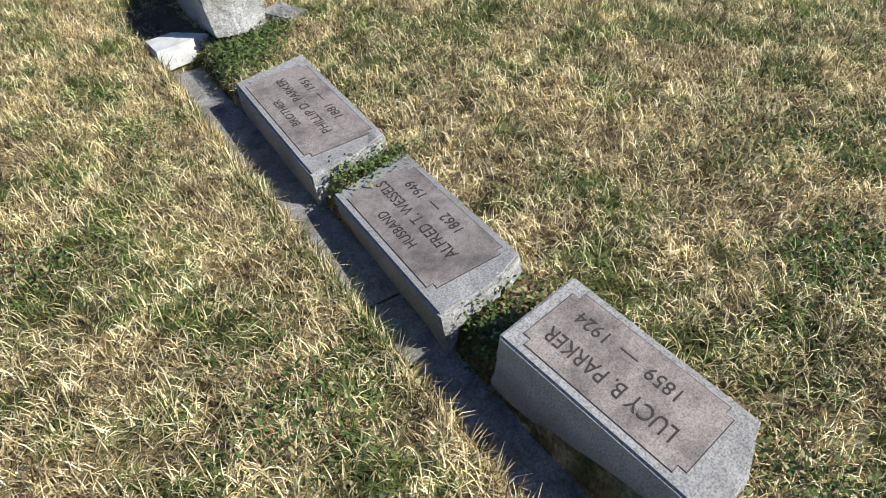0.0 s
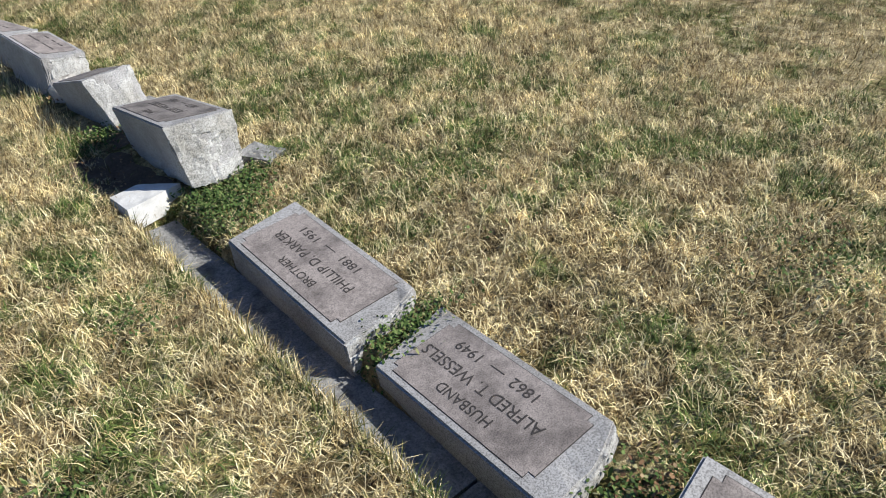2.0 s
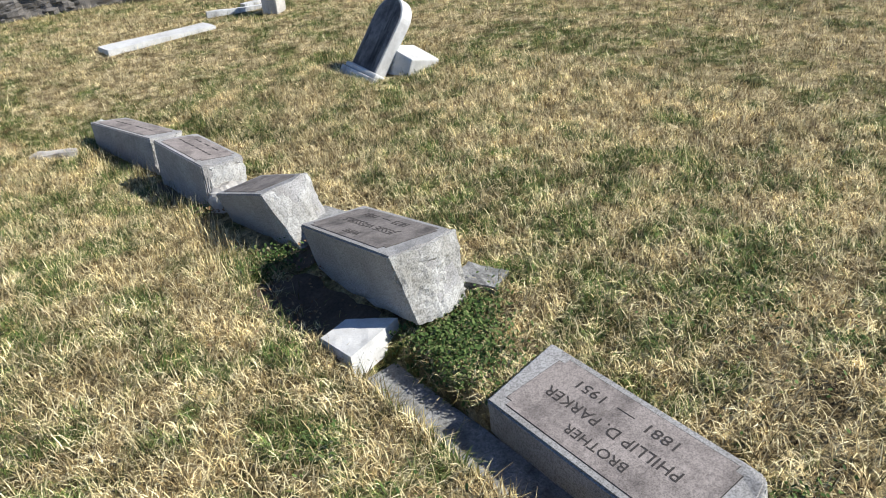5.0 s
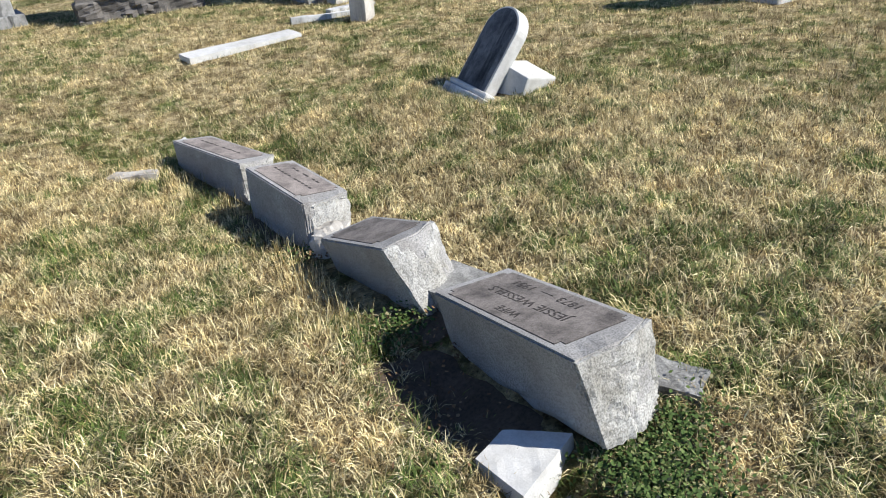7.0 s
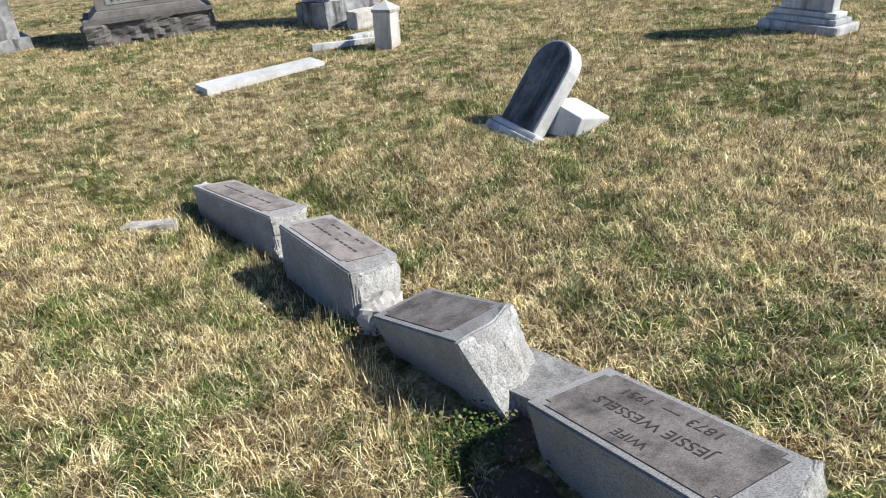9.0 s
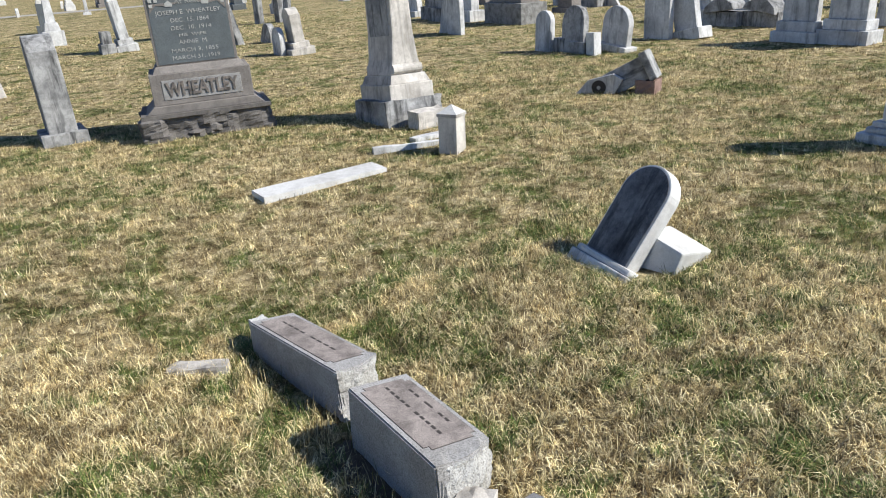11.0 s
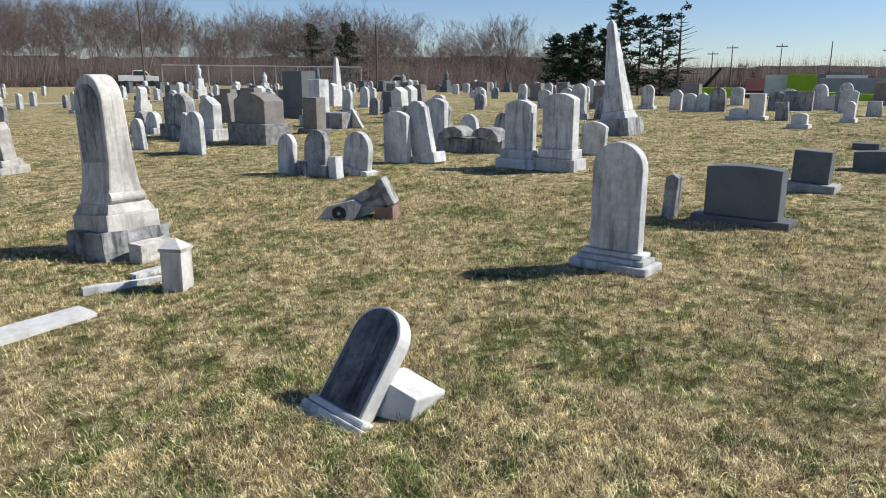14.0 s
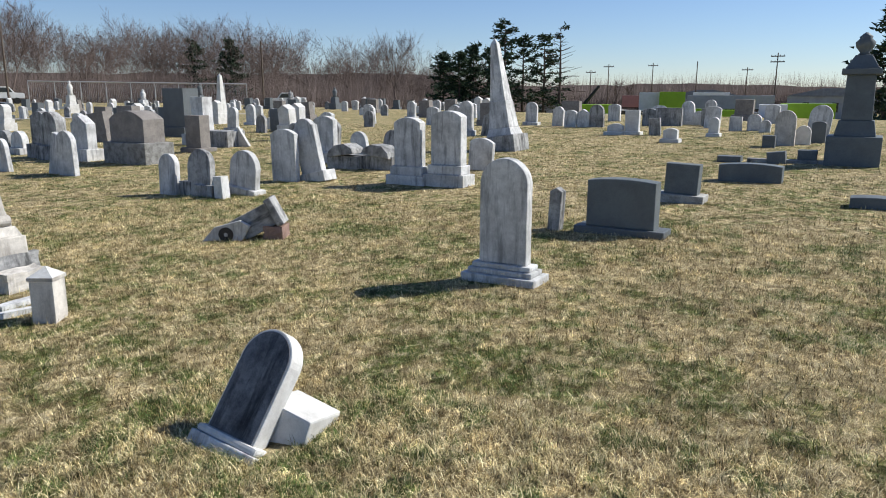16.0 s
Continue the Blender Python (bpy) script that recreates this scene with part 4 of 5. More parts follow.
# ---- the far field of stones ----
def far_field():
    protos = []
    for w, h, d, top, bases, mat, label in (
            (0.45, 0.85, 0.14, "round", [(0.6, 0.35, 0.12)], MARBLE, "weathered white headstone in the far field"),
            (0.5, 0.7, 0.16, "segment", [], MARBLE, "pale marble headstone in the far field"),
            (0.42, 0.6, 0.12, "round", [], MARBLE_SOILED, "soiled round-topped stone in the far field"),
            (0.7, 0.85, 0.3, "flat", [(0.9, 0.5, 0.22)], BROWN_GRANITE, "square granite headstone in the far field"),
            (0.6, 0.9, 0.35, "flat", [(0.8, 0.55, 0.25)], DARK_GRANITE, "dark granite headstone in the far field"),
            (0.4, 1.0, 0.3, "point", [(0.6, 0.5, 0.3), (0.5, 0.4, 0.15)], WHITE_STONE, "white marble pillar in the far field"),
            (0.36, 0.42, 0.14, "shoulder", [], WHITE_STONE, "small white stone in the far field")):
        protos.append(headstone(0, 0, w, h, d, top, bases, mat, label=label, group="far field of headstones"))
    rnd = random.Random(7)
    spots = []
    n = 0
    while len(spots) < 230 and n < 9000:
        n += 1
        a, r = radians(rnd.uniform(-4, 86)), 22 + 52 * rnd.random() ** 0.8
        if math.degrees(a) > 62:
            r = rnd.uniform(26, 34)
            if rnd.random() < 0.8:
                continue
        if math.degrees(a) < 25 and rnd.random() < 0.55:
            continue
        x = round((0.3 + r * math.sin(a)) / 2.3) * 2.3 + rnd.uniform(-0.35, 0.35)
        y = 3 + r * math.cos(a)
        if any(abs(x - p) < 0.8 and abs(y - q) < 0.85 for p, q in spots):
            continue
        spots.append((x, y))
    for i, (x, y) in enumerate(spots):
        m = pose(x, y, ground_z(x, y) - 0.05, rnd.gauss(0, 2), rnd.gauss(0, 3), -90 + rnd.gauss(0, 4))
        k = rnd.choice((0, 0, 1, 1, 1, 2, 2, 3, 4, 5, 6))
        if i < len(protos):
            protos[i].matrix_world = m
        else:
            copy_thing(protos[k], m)


far_field()


def statue(x, y, h, mat, label):
    """A draped figure reduced to a plain turned shape on a pedestal."""
    t = thing("statue_monument", pose(x, y, ground_z(x, y)), label, "monument")
    bm = bmesh.new()
    box(bm, -0.35, 0.35, -0.35, 0.35, 0, h * 0.28, 0.02)
    part("base", bm, mat, t)
    bm = bmesh.new()
    box(bm, -0.25, 0.25, -0.25, 0.25, h * 0.28, h * 0.55, 0.02, 0.03)
    part("pedestal", bm, mat, t)
    bm = bmesh.new()
    lathe(bm, [(0.2, h * 0.55), (0.14, h * 0.66), (0.2, h * 0.8), (0.13, h * 0.88), (0.06, h * 0.9), (0.1, h * 0.95), (0.03, h)], 12)
    part("statue", bm, mat, t, "", True)


statue(31.0, 51.0, 2.2, WHITE_STONE, "white marble statue monument among far stones")
statue(40.5, 49.0, 2.1, DARK_GRANITE, "dark statue monument among far stones")
statue(33.0, 46.0, 1.6, MARBLE, "pale statue monument among far stones")
statue(37.0, 48.0, 1.7, MARBLE, "pale statue monument among far stones")
statue(46.0, 40.0, 1.7, DARK_GRANITE, "dark pedestal monument near the pines")
statue(47.5, 46.0, 1.5, MARBLE_SOILED, "soiled pedestal monument among far stones")


# ---- the distance ----
def at(azimuth, dist, dz=0.0):
    """A place by compass angle from +y, clockwise, and distance from the walk's end."""
    x, y = 0.28 + dist * math.sin(radians(azimuth)), 3.14 + dist * math.cos(radians(azimuth))
    return x, y, ground_z(x, y) + dz


def chain_fence():
    t = thing("chain_link_fence", pose(0, 0, 0), "tall galvanised chain-link fence before bare trees", "fence")
    a, b = Vector(at(30.2, 100)), Vector(at(44.6, 100))
    n = 9
    ends = [a.lerp(b, i / n) for i in range(n + 1)]
    for p in ends:
        bm = bmesh.new()
        tube(bm, p - Vector((0, 0, 0.2)), p + Vector((0, 0, 2.75)), 0.05, 0.05)
        part("post", bm, GALV, t)
    for nm, z, r in (("top_rail", 2.75, 0.08), ("bottom_wire", 0.12, 0.02)):
        bm = bmesh.new()
        for p, q in zip(ends, ends[1:]):
            tube(bm, p + Vector((0, 0, z)), q + Vector((0, 0, z)), r, r)
        part(nm, bm, GALV, t)
    bm = bmesh.new()
    for p, q in zip(ends, ends[1:]):
        for i in range(14):
            u, v = p.lerp(q, i / 14), p.lerp(q, (i + 1) / 14)
            tube(bm, u + Vector((0, 0, 0.12)), v + Vector((0, 0, 2.7)), 0.006, 0.006, 3, False)
            tube(bm, u + Vector((0, 0, 2.7)), v + Vector((0, 0, 0.12)), 0.006, 0.006, 3, False)
    part("wire_mesh", bm, GALV, t)


chain_fence()


def bare_tree(rnd, height, spread=1.0, levels=5):
    """Branch segments of a leafless tree: (start, end, radius, radius)."""
    out = []
    def grow(p, d, length, r, level):
        n = 2 if level < 2 else 1
        for _ in range(n + 1):
            e = p + d * (length / (n + 1))
            out.append((p, e, r, r * 0.82))
            p, r = e, r * 0.82
            d = (d + Vector((rnd.gauss(0, 0.1), rnd.gauss(0, 0.1), 0.05))).normalized()
            if level < levels and level > 0:
                side = Vector((rnd.gauss(0, 1), rnd.gauss(0, 1), rnd.uniform(0.1, 0.9))).normalized()
                grow(p, (d * 0.7 + side * 0.75 * spread).normalized(), length * rnd.uniform(0.5, 0.72), r * 0.6, level + 1)
        if level < levels:
            for _ in range(2):
                side = Vector((rnd.gauss(0, 1), rnd.gauss(0, 1), rnd.uniform(0.0, 0.8))).normalized()
                grow(p, (d * 0.85 + side * 0.6 * spread).normalized(), length * rnd.uniform(0.6, 0.8), r * 0.72, level + 1)
    grow(Vector((0, 0, -0.3)), Vector((rnd.gauss(0, 0.05), rnd.gauss(0, 0.05), 1)).normalized(), height * 0.36, height * 0.016, 0)
    top = max(e.z for _, e, _, _ in out)
    k = height / top
    return [(a * k, b * k, max(r, 0.012 if height > 2 else 0.0016), max(s, 0.01 if height > 2 else 0.0013)) for a, b, r, s in out]


def sticks_mesh(name, segs, mat, pointed=False):
    """Three-sided sticks as one mesh, from arrays of ends and radii; pointed ones run out to a tip."""
    a = np.array([s[0] for s in segs], dtype=float)
    b = np.array([s[1] for s in segs], dtype=float)
    r0 = np.array([s[2] for s in segs])[:, None]
    r1 = np.array([s[3] for s in segs])[:, None]
    d = b - a
    d /= np.linalg.norm(d, axis=1, keepdims=True) + 1e-9
    ref = np.where(np.abs(d[:, 2:3]) < 0.9, np.array([[0, 0, 1.0]]), np.array([[1.0, 0, 0]]))
    u = np.cross(d, ref)
    u /= np.linalg.norm(u, axis=1, keepdims=True)
    w = np.cross(d, u)
    vs = []
    if pointed:
        for k in range(3):
            t = 2 * math.pi * k / 3
            vs.append(a + r0 * (math.cos(t) * u + math.sin(t) * w))
        vs.append(b + (b - a) * 0.3)
        base = np.arange(len(segs))[:, None] * 4
        f = np.concatenate([base + np.array([[k, (k + 1) % 3, 3]]) for k in range(3)])
        return fast_mesh(name, np.stack(vs, 1).reshape(-1, 3), f, mat)
    for c, r in ((a, r0), (b, r1)):
        for k in range(3):
            t = 2 * math.pi * k / 3
            vs.append(c + r * (math.cos(t) * u + math.sin(t) * w))
    v = np.stack(vs, 1).reshape(-1, 3)
    base = np.arange(len(segs))[:, None] * 6
    f = np.concatenate([base + np.array([[k, (k + 1) % 3, 3 + (k + 1) % 3, 3 + k]]) for k in range(3)])
    return fast_mesh(name, v, f, mat)


def fast_mesh(name, v, f, mat):
    me = bpy.data.meshes.new(name)
    n, k = f.shape
    me.vertices.add(len(v))
    me.vertices.foreach_set("co", np.ascontiguousarray(v, dtype=np.float32).ravel())
    me.loops.add(n * k)
    me.loops.foreach_set("vertex_index", np.ascontiguousarray(f, dtype=np.int32).ravel())
    me.polygons.add(n)
    me.polygons.foreach_set("loop_start", np.arange(0, n * k, k, dtype=np.int32))
    me.update(calc_edges=True)
    me.materials.append(mat)
    return new(name, me)


def woods():
    rnd = random.Random(11)
    kinds = [bare_tree(rnd, 1.0, rnd.uniform(0.8, 1.2), 5) for _ in range(7)]
    segs = []
    for i in range(290):
        azm = rnd.uniform(-14, 64)
        dist = rnd.uniform(118, 175)
        h = rnd.uniform(8.0, 15.0) * (1.0 if azm < 56 else 0.75) * (dist / 130) * (1.25 if azm < 20 else 1.0)
        x, y, z = at(azm, dist)
        c, s = math.cos(i * 2.4), math.sin(i * 2.4)
        wide = h * rnd.uniform(0.8, 1.2)
        for a, b, r, q in kinds[i % 7]:
            segs.append(((x + (a.x * c - a.y * s) * wide, y + (a.x * s + a.y * c) * wide, z + a.z * h),
                         (x + (b.x * c - b.y * s) * wide, y + (b.x * s + b.y * c) * wide, z + b.z * h), max(r * h * 0.8, 0.018), max(q * h * 0.8, 0.014)))
    for i in range(34000):                        # brush at the edge of the wood
        azm = rnd.uniform(-14, 66)
        x, y, z = at(azm, rnd.uniform(112, 150))
        h = 1.0 + 4.6 * rnd.random() ** 2
        segs.append(((x, y, z - 0.2), (x + rnd.gauss(0, 0.9), y + rnd.gauss(0, 0.9), z + h), 0.035, 0.015))
    for i in range(9000):                         # rough growth along the far lot
        x, y, z = at(rnd.uniform(64, 102), rnd.uniform(200, 250))
        segs.append(((x, y, z - 0.2), (x + rnd.gauss(0, 1.2), y + rnd.gauss(0, 1.2), z + 3.5 + 5.0 * rnd.random() ** 2), 0.09, 0.04))
    ob = sticks_mesh("bare_woods", segs, BARK, True)
    tagged(ob, "wood of bare brown winter trees and brush behind the field", "trees", kind="stuff")


woods()


def pine(azm, dist, h, seed, sparse=1.0):
    rnd = random.Random(seed)
    x, y, z = at(azm, dist)
    t = thing("pine_tree", pose(x, y, z), "dark green pine tree at the field's edge" if sparse > 0.4 else "half-bare dark pine tree at the field's edge", "tree", "pines at the field's edge")
    bm = bmesh.new()
    tube(bm, (0, 0, -0.3), (0.1, 0, h * 0.5), h * 0.022, h * 0.014, 8)
    tube(bm, (0.1, 0, h * 0.5), (0, 0.1, h), h * 0.014, 0.03, 8)
    limbs = []
    k = 0.12
    while k < 0.98:
        for _ in range(4):
            a = rnd.uniform(0, 6.28)
            ln = h * (0.26 * (1 - k) + 0.07) * rnd.uniform(0.5, 1.35)
            p = Vector((0.05, 0.05, h * k))
            e = p + Vector((math.cos(a) * ln, math.sin(a) * ln, ln * rnd.uniform(-0.05, 0.4)))
            tube(bm, p, e, 0.05, 0.02, 3, False)
            limbs.append((p, e))
        k += 0.045
    part("trunk", bm, PINE_BARK, t)
    v, f = [], []
    for p, e in limbs:
        if rnd.random() > sparse:
            continue
        for _ in range(46):
            s = rnd.uniform(0.3, 1.08)
            c = p.lerp(e, s) + Vector((rnd.gauss(0, 0.22), rnd.gauss(0, 0.22), rnd.gauss(0.06, 0.13)))
            d = Vector((rnd.gauss(0, 1), rnd.gauss(0, 1), rnd.uniform(-0.2, 1))).normalized() * rnd.uniform(0.3, 0.65)
            w = d.cross(Vector((rnd.gauss(0, 1), rnd.gauss(0, 1), rnd.gauss(0, 1)))).normalized() * 0.12
            i = len(v)
            v += [c - w, c + w, c + d]
            f.append((i, i + 1, i + 2))
    ob = fast_mesh("crown", np.array(v), np.array(f), PINE)
    ob.parent = t
    return t


pine(59.5, 112, 9.5, 1, 0.75)
pine(61.8, 108, 10.5, 2, 0.75)
pine(60.7, 106, 9.0, 14, 0.75)
pine(63.0, 112, 10.5, 15, 0.6)
pine(64.2, 104, 13.4, 3, 0.6)
pine(65.6, 109, 12.0, 8, 0.5)
pine(67.2, 106, 12.0, 4, 0.6)
pine(68.4, 104, 13.0, 5, 0.08)
pine(43.6, 122, 10.0, 6)
pine(40.9, 126, 10.0, 7, 0.6)
pine(90.4, 75, 11.0, 9)
pine(92.0, 78, 12.0, 10)


def lone_tree(azm, dist, h, seed):
    rnd = random.Random(seed)
    ob = sticks_mesh("bare_tree", [(a * 1.0, b * 1.0, r, q) for a, b, r, q in bare_tree(rnd, h, 0.7, 5)], BARK)
    ob.matrix_world = pose(*at(azm, dist))
    return tagged(ob, "tall bare winter tree with fine upright branches", "tree")


lone_tree(55.8, 116, 13.0, 21)
lone_tree(29.2, 112, 14.0, 22)
lone_tree(72.5, 170, 8.0, 23)
lone_tree(74.0, 170, 7.5, 24)


def utility_pole(azm, dist, h, arms=1, lean=0.0):
    t = thing("utility_pole", pose(*at(azm, dist), 0, lean, -azm), "tall wooden utility pole with a crossarm" if arms else "tall bare wooden pole before the trees", "pole", "utility poles")
    bm = bmesh.new()
    tube(bm, (0, 0, -0.4), (0, 0, h), 0.14, 0.09, 8)
    part("pole", bm, POLE_WOOD, t)
    for i in range(arms):
        bm = bmesh.new()
        box(bm, -1.2, 1.2, -0.07, 0.07, h - 0.7 - i * 1.0, h - 0.52 - i * 1.0)
        part("crossarm", bm, POLE_WOOD, t)
        for x in (-1.05, -0.4, 0.4, 1.05):
            bm = bmesh.new()
            lathe(bm, [(0.05, h - 0.52 - i), (0.08, h - 0.42 - i), (0.03, h - 0.32 - i)], 6)
            ob = part("insulator", bm, GREY_PAINT, t)
            ob.location = (x, 0, 0)


utility_pole(45.8, 104, 8.6, 0)
utility_pole(29.0, 108, 12.0, 0)
utility_pole(70.7, 190, 10.5)
utility_pole(72.0, 180, 11.5)
utility_pole(75.2, 190, 12.0)
utility_pole(78.3, 170, 11.5, 0)
utility_pole(81.7, 180, 10.5)
utility_pole(83.6, 150, 12.0, 2)


def truck_box(azm, dist, w, h, d, mat, label, lift=0.9, ribs=8, yaw=0.0, name="box_trailer"):
    """A trailer or container: body with ribs, sill and wheels."""
    t = thing(name, pose(*at(azm, dist), 0, 0, -azm + yaw), label, "trailer", "vehicles on the lot")
    bm = bmesh.new()
    box(bm, -w / 2, w / 2, -d / 2, d / 2, lift, lift + h, 0.04)
    part("body", bm, mat, t)
    for i in range(ribs + 1):
        bm = bmesh.new()
        x = -w / 2 + 0.05 + (w - 0.1) * i / ribs
        box(bm, x - 0.04, x + 0.04, -d / 2 - 0.06, -d / 2 + 0.01, lift + 0.05, lift + h - 0.05)
        part("rib", bm, mat, t)
    bm = bmesh.new()
    box(bm, -w / 2, w / 2, -d / 2 + 0.1, d / 2 - 0.1, lift - 0.2, lift)
    part("chassis", bm, RUBBER, t)
    for x in (-w * 0.38, -w * 0.26, w * 0.36):
        bm = bmesh.new()
        tube(bm, (x, -d / 2 + 0.02, 0.45), (x, -d / 2 + 0.35, 0.45), 0.47, 0.47, 14)
        part("wheel", bm, RUBBER, t)


truck_box(71.2, 128, 6.5, 1.7, 2.4, LIME, "lime green open dump container on the lot", 1.2)
truck_box(75.2, 140, 4.2, 3.3, 2.4, WHITE_PAINT, "white box trailer beside a green container", 1.6)
truck_box(76.7, 138, 4.4, 3.4, 2.4, LIME, "bright lime green container on the lot", 1.6)
truck_box(79.4, 150, 6.5, 2.5, 2.5, WHITE_PAINT, "white flatbed trailer on the lot", 2.4)
truck_box(80.7, 132, 13.5, 2.2, 2.5, GREY_PAINT, "long grey box trailer on the lot", 2.2, 14)
truck_box(78.4, 120, 6.0, 1.5, 2.4, LIME, "low green roll-off container", 0.9)
truck_box(80.6, 118, 4.0, 1.4, 2.4, LIME, "low green roll-off container", 0.9)
truck_box(83.6, 112, 3.6, 2.3, 2.3, WHITE_PAINT, "white panel trailer on the lot", 0.9, 4)
truck_box(85.8, 116, 7.0, 2.4, 2.4, LIME, "large green roll-off container", 0.9)
truck_box(73.9, 160, 4.5, 2.4, 2.5, RED_PAINT, "faded red container behind the trucks", 1.9)


def truck(azm, dist, mat, label, flip=1):
    t = thing("truck", pose(*at(azm, dist), 0, 0, -azm), label, "truck", "vehicles on the lot")
    bm = bmesh.new()
    prism(bm, [(-2.6 * flip, 0.7), (2.6 * flip, 0.7), (2.6 * flip, 1.35), (1.5 * flip, 1.45), (0.9 * flip, 2.2), (-0.7 * flip, 2.2), (-0.8 * flip, 1.5), (-2.6 * flip, 1.5)], -0.95, 0.95, 0.06)
    part("body", bm, mat, t)
    bm = bmesh.new()
    prism(bm, [(1.3 * flip, 1.5), (0.85 * flip, 2.08), (-0.6 * flip, 2.08), (-0.65 * flip, 1.5)], -0.97, 0.97)
    part("window", bm, CAR_GLASS, t)
    for x in (-1.7, 1.7):
        for y in (-0.98, 0.72):
            bm = bmesh.new()
            tube(bm, (x, y, 0.4), (x, y + 0.26, 0.4), 0.4, 0.4, 14)
            part("wheel", bm, RUBBER, t)


truck(73.0, 120, WHITE_PAINT, "white truck cab parked on the lot")
truck(82.2, 110, GREY_PAINT, "dark pickup truck parked on the lot")
truck(79.6, 124, RUBBER, "dark vehicle parked on the lot", -1)
truck(47.6, 110, WHITE_PAINT, "silver pickup parked beyond the fence", -1)
truck(28.6, 112, WHITE_PAINT, "white pickup parked before the woods")


def loader_boom():
    t = thing("loader_boom", pose(*at(70.3, 130), 0, 0, -70), "dark raised loader boom above the containers", "machine")
    bm = bmesh.new()
    tube(bm, (-1.5, 0, 1.0), (2.4, 0, 6.0), 0.35, 0.22, 4)
    part("boom", bm, RUBBER, t)
    bm = bmesh.new()
    box(bm, -2.5, 0.5, -1, 1, 0.3, 2.4, 0.08)
    part("cab", bm, LIME, t)


loader_boom()


def small_house(azm, dist, w, d, h, label):
    t = thing("house", pose(*at(azm, dist), 0, 0, -azm), label, "house")
    bm = bmesh.new()
    box(bm, -w / 2, w / 2, -d / 2, d / 2, -0.5, h)
    part("wall", bm, GREY_PAINT, t)
    bm = bmesh.new()
    prism(bm, [(-w / 2 - 0.4, h), (w / 2 + 0.4, h), (w * 0.1, h + w * 0.1), (-w * 0.1, h + w * 0.1)], -d / 2 - 0.4, d / 2 + 0.4)
    part("roof", bm, ROOFING, t)
    for x in (-w * 0.28, w * 0.05, w * 0.3):
        win = bmesh.new()
        box(win, x - 0.5, x + 0.5, -d / 2 - 0.04, -d / 2 + 0.02, h * 0.35, h * 0.75)
        part("window", win, CAR_GLASS, t)


small_house(87.2, 150, 14, 9, 4.2, "low grey house with a hipped shingle roof")
small_house(79.0, 200, 22, 10, 3.4, "long low industrial shed with a pale roof")
small_house(68.0, 125, 6, 4, 2.6, "small dark shed below the pines")


def far_hill():
    """A low wooded ridge that closes the view to the east."""
    bm = bmesh.new()
    low, high = [], []
    for i in range(121):
        a = -20 + 150 * i / 120
        d = 330
        x, y = d * math.sin(radians(a)), d * math.cos(radians(a))
        h = 5.0 + 2.0 * noise.noise((a * 0.06, 3.0, 0)) + 1.4 * noise.noise((a * 0.9, 1.0, 0)) + 0.9 * noise.noise((a * 4.1, 2.0, 0))
        h += 5.0 * max(0.0, min(1.0, (64 - a) / 8))
        low.append(bm.verts.new((x, y, -6)))
        high.append(bm.verts.new((x * 1.06, y * 1.06, h)))
    for i in range(120):
        bm.faces.new((low[i], low[i + 1], high[i + 1], high[i]))
    tagged(part("backdrop", bm, HILL), "low brown wooded ridge far away", "hill", kind="structure")


far_hill()


def gravel_lane():
    bm = bmesh.new()
    prev = None
    for i in range(61):
        a = -10 + 55 * i / 60
        p = [at(a, r, 0.02) for r in (41.0 + 0.1 * i, 43.2 + 0.1 * i)]
        cur = [bm.verts.new(q) for q in p]
        if prev:
            bm.faces.new((prev[0], prev[1], cur[1], cur[0]))
        prev = cur
    tagged(part("gravel_lane", bm, GRAVEL), "pale gravel lane through the cemetery", "lane", kind="structure")


gravel_lane()


# ---- grass ----
def clear_of_stone(x, y):
    """False over the footing, the markers and the larger slabs."""
    ok = ~((x > 0.56) & (x < 0.7) & (y < 2.93))
    ok &= ~((x > 0.66) & (x < 0.98) & (y > 0.35) & (y < 2.5))
    ok &= ~((x > 0.72) & (x < 1.03) & (y > 2.97) & (y < 6.0))
    ok &= ~((x > 0.56) & (x < 0.78) & (y > 3.1) & (y < 3.65) & (np.sin(y * 40) + np.cos(x * 55) > -1.0))
    ok &= ~((x > 1.36) & (x < 2.32) & (y > 7.66) & (y < 7.86))
    ok &= ~((abs(x - 2.6) < 0.24) & (abs(y - 5.45) < 0.2))
    return ok


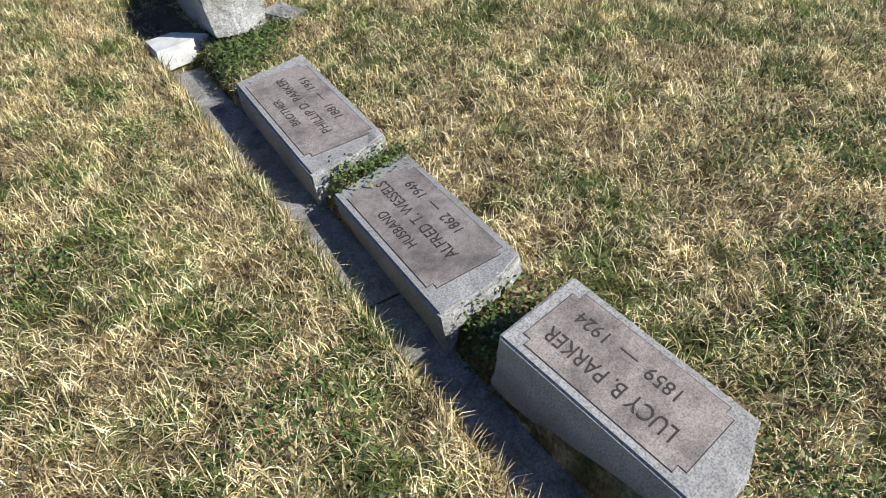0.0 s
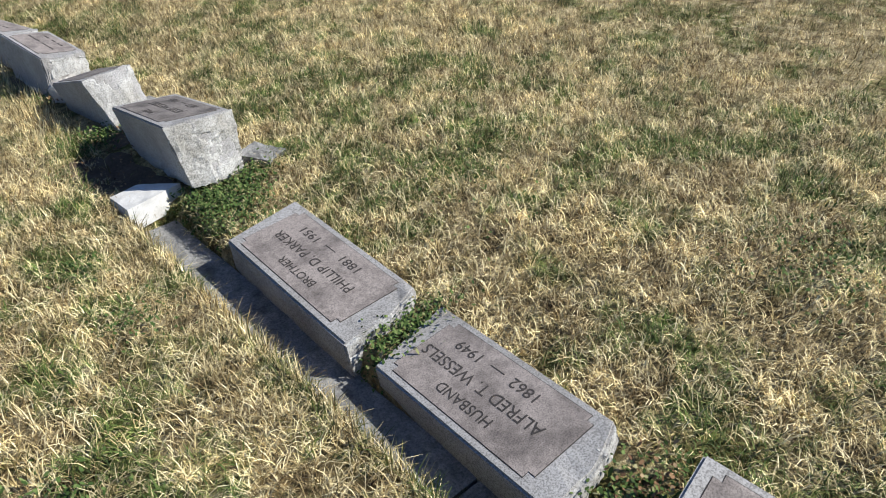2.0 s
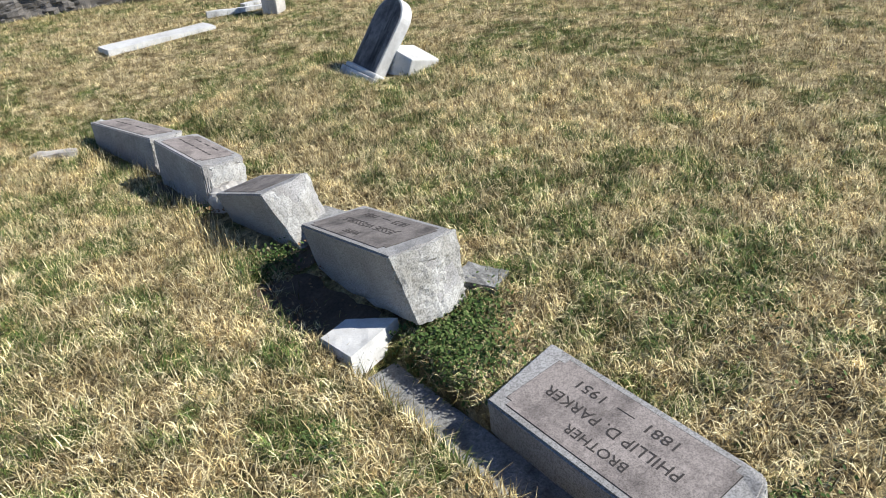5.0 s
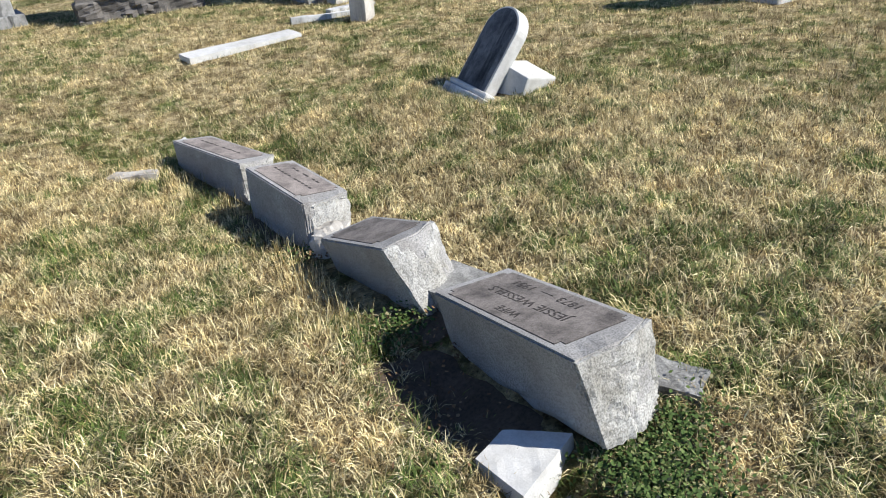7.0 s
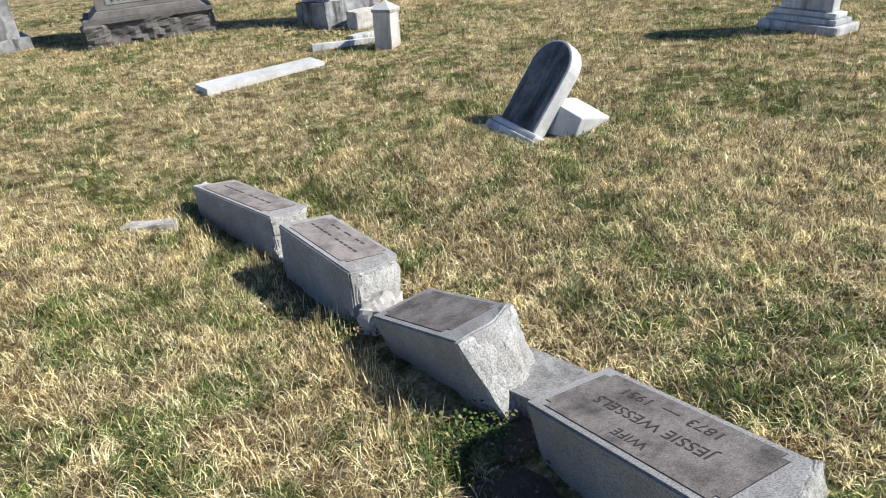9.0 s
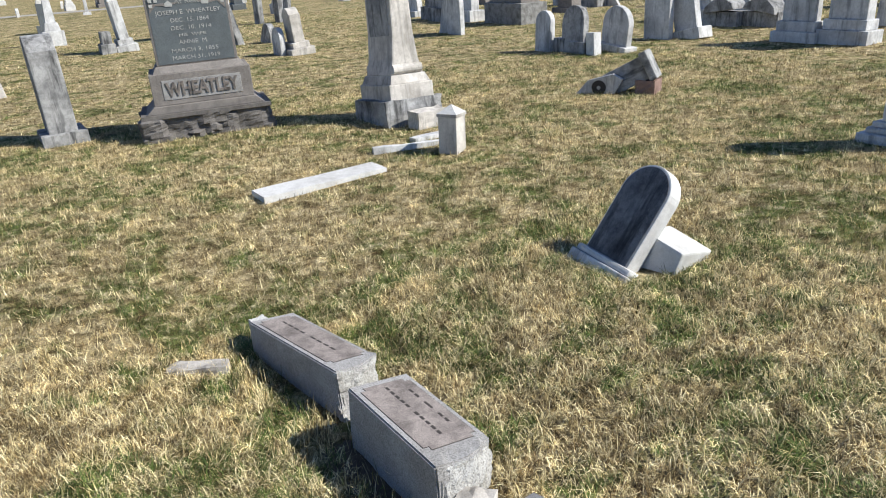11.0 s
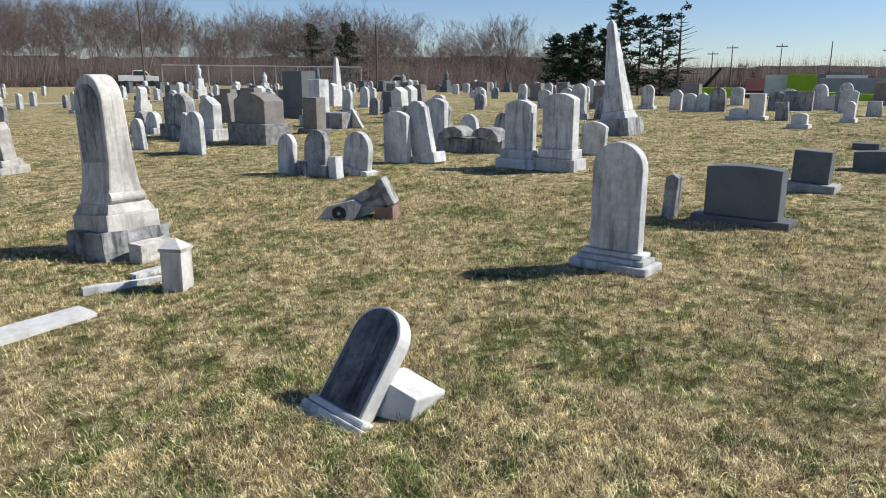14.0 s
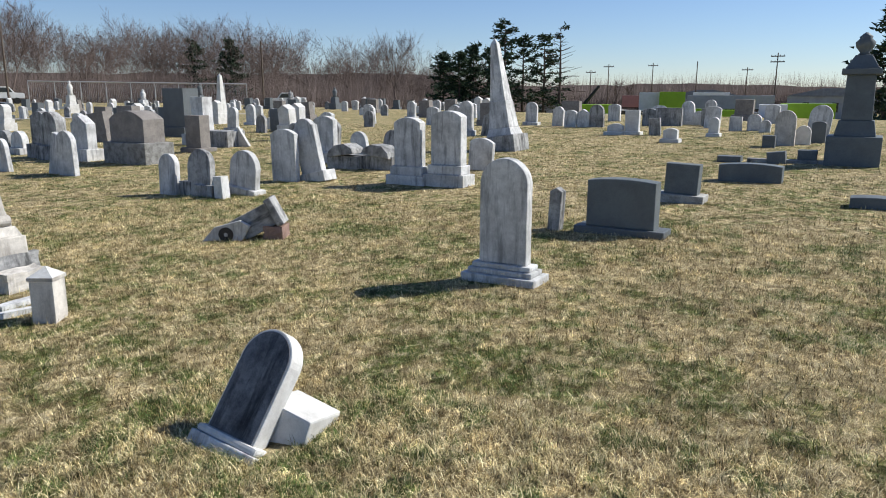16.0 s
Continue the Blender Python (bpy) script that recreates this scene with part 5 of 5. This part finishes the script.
def blades(name, x, y, turn, height, width, lay, seed, label, mat, bent=True, spread=1.0):
    """Bent grass blades as one mesh: two quads' worth of triangles a blade."""
    rng = np.random.default_rng(seed)
    n = len(x)
    z = np.array([ground_z(a, b) for a, b in zip(x, y)]) - 0.004
    h = height * rng.uniform(0.55, 1.35, n)
    w = width * rng.uniform(0.6, 1.3, n)
    a = turn + rng.normal(0, spread, n)
    lean = np.clip(rng.normal(lay, 0.35, n), 0.05, 1.5)
    dx, dy = np.cos(a), np.sin(a)
    px, py = -dy * w / 2, dx * w / 2
    v = np.zeros((n, 5, 3))
    mx, mz = h * 0.5 * np.sin(lean * 0.6), h * 0.55 * np.cos(lean * 0.6)
    tx, tz = mx + h * 0.55 * np.sin(lean), mz + h * 0.5 * np.cos(lean * 1.15)
    v[:, 0] = np.stack([x + px, y + py, z], 1)
    v[:, 1] = np.stack([x - px, y - py, z], 1)
    v[:, 2] = np.stack([x + dx * mx - px * 0.8, y + dy * mx - py * 0.8, z + mz], 1)
    v[:, 3] = np.stack([x + dx * mx + px * 0.8, y + dy * mx + py * 0.8, z + mz], 1)
    v[:, 4] = np.stack([x + dx * tx, y + dy * tx, z + np.maximum(tz, 0.004)], 1)
    if not bent:
        base = np.arange(n)[:, None] * 3
        return tagged(fast_mesh(name, v[:, [0, 1, 4]].reshape(-1, 3), base + np.array([[0, 1, 2]]), mat), label, "grass", kind="stuff")
    base = np.arange(n)[:, None] * 5
    f = np.concatenate([base + np.array([q]) for q in ((0, 1, 2), (0, 2, 3), (3, 2, 4))])
    return tagged(fast_mesh(name, v.reshape(-1, 3), f, mat), label, "grass", kind="stuff")


def sow(n, x0, x1, y0, y1, seed, clump, hole=None):
    """Tufts of blades; each tuft is combed its own way."""
    rng = np.random.default_rng(seed)
    m = n // clump
    x = np.repeat(rng.uniform(x0, x1, m), clump) + rng.normal(0, 0.014 + 0.003 * clump, m * clump)
    y = np.repeat(rng.uniform(y0, y1, m), clump) + rng.normal(0, 0.014 + 0.003 * clump, m * clump)
    turn = np.repeat(rng.uniform(0, 2 * np.pi, m), clump)
    k = clear_of_stone(x, y)
    if hole:
        k &= ~((x > hole[0]) & (x < hole[1]) & (y > hole[2]) & (y < hole[3]))
    return x[k], y[k], turn[k]


def grass():
    blades("grass", *sow(430000, -1.6, 3.2, -0.5, 6.2, 1, 12), 0.056, 0.0029, 1.3, 2, "short matted dry and green grass", BLADE)
    blades("grass", *sow(460000, -2.2, 8.0, 1.5, 11.5, 3, 9, (-1.6, 3.2, 0, 6.2)), 0.05, 0.0042, 1.1, 4, "short matted dry and green grass", BLADE, False)
    blades("grass", *sow(330000, -5.0, 24.0, 0.5, 27.0, 5, 10, (-2.2, 8.0, 1.5, 11.5)), 0.045, 0.009, 1.1, 6, "short dry grass of the further field", BLADE, False)
    rng = np.random.default_rng(8)
    y = rng.uniform(-0.6, 2.9, 2600)
    x = rng.normal(0.535, 0.025, 2600)
    blades("grass_fringe", x, y, rng.uniform(0, 6.28, 2600), 0.075, 0.003, 0.6, 9, "longer grass growing along the footing's edge", BLADE)
    x = np.concatenate([rng.normal(c, 0.05, 320) for c in (0.62, 0.66, 0.7, 0.71, 0.6)])
    y = np.concatenate([rng.normal(c, 0.14, 320) for c in (3.9, 4.25, 4.7, 5.3, 5.8)])
    blades("grass_fringe", x, y, rng.uniform(0, 6.28, len(x)), 0.08, 0.003, 0.5, 10, "longer dry grass against the markers", BLADE)


grass()


def weeds(spots, seed):
    """Small round leaves on short stems: chickweed and clover between the stones."""
    rng = np.random.default_rng(seed)
    v, f = [], []
    for cx, cy, rx, ry, n in spots:
        for _ in range(int(n * 1.9)):
            x, y = cx + rng.normal(0, rx), cy + rng.normal(0, ry)
            z = ground_z(x, y) + rng.uniform(0.005, 0.05)
            a, s, tilt = rng.uniform(0, 6.28), rng.uniform(0.0035, 0.0075), rng.normal(0, 0.6)
            c = np.array((x, y, z))
            u = np.array((math.cos(a), math.sin(a), tilt)) * s
            w = np.array((-math.sin(a), math.cos(a), rng.normal(0, 0.4))) * s * 0.65
            i = len(v)
            v += [c - u, c - 0.2 * u + w, c + 0.7 * u + 0.7 * w, c + u * 1.1, c + 0.7 * u - 0.7 * w, c - 0.2 * u - w]
            f.append((i, i + 1, i + 2, i + 3, i + 4, i + 5))
    return np.array(v), np.array(f)


v, f = weeds([(0.8, 0.93, 0.1, 0.05, 500), (0.85, 1.74, 0.1, 0.04, 420), (0.84, 2.76, 0.09, 0.1, 1700), (1.0, 2.85, 0.07, 0.05, 400), (0.75, 3.78, 0.07, 0.06, 350), (1.06, 0.2, 0.05, 0.12, 250),
              (0.78, 4.55, 0.06, 0.05, 150), (1.9, 1.0, 0.16, 0.14, 330), (1.65, 0.55, 0.1, 0.1, 200), (0.25, 0.95, 0.1, 0.1, 220), (-0.1, 1.75, 0.07, 0.06, 140), (0.3, 2.3, 0.06, 0.06, 120),
              (0.15, 0.6, 0.08, 0.07, 160), (1.5, 2.2, 0.2, 0.2, 200), (0.28, 2.65, 0.05, 0.05, 90)], 12)
tagged(fast_mesh("weeds", v, f, WEED), "fresh green chickweed and clover between the stones", "weeds", kind="stuff")
v, f = weeds([(0.9, 0.95, 0.07, 0.04, 90), (0.95, 3.62, 0.12, 0.08, 160), (0.6, 3.5, 0.12, 0.18, 120), (0.8, 4.5, 0.06, 0.06, 50)], 13)
tagged(fast_mesh("fallen_leaves", v * 1.0, f, DEAD_LEAF), "brown dead leaves in gaps between the stones", "leaves", kind="stuff")
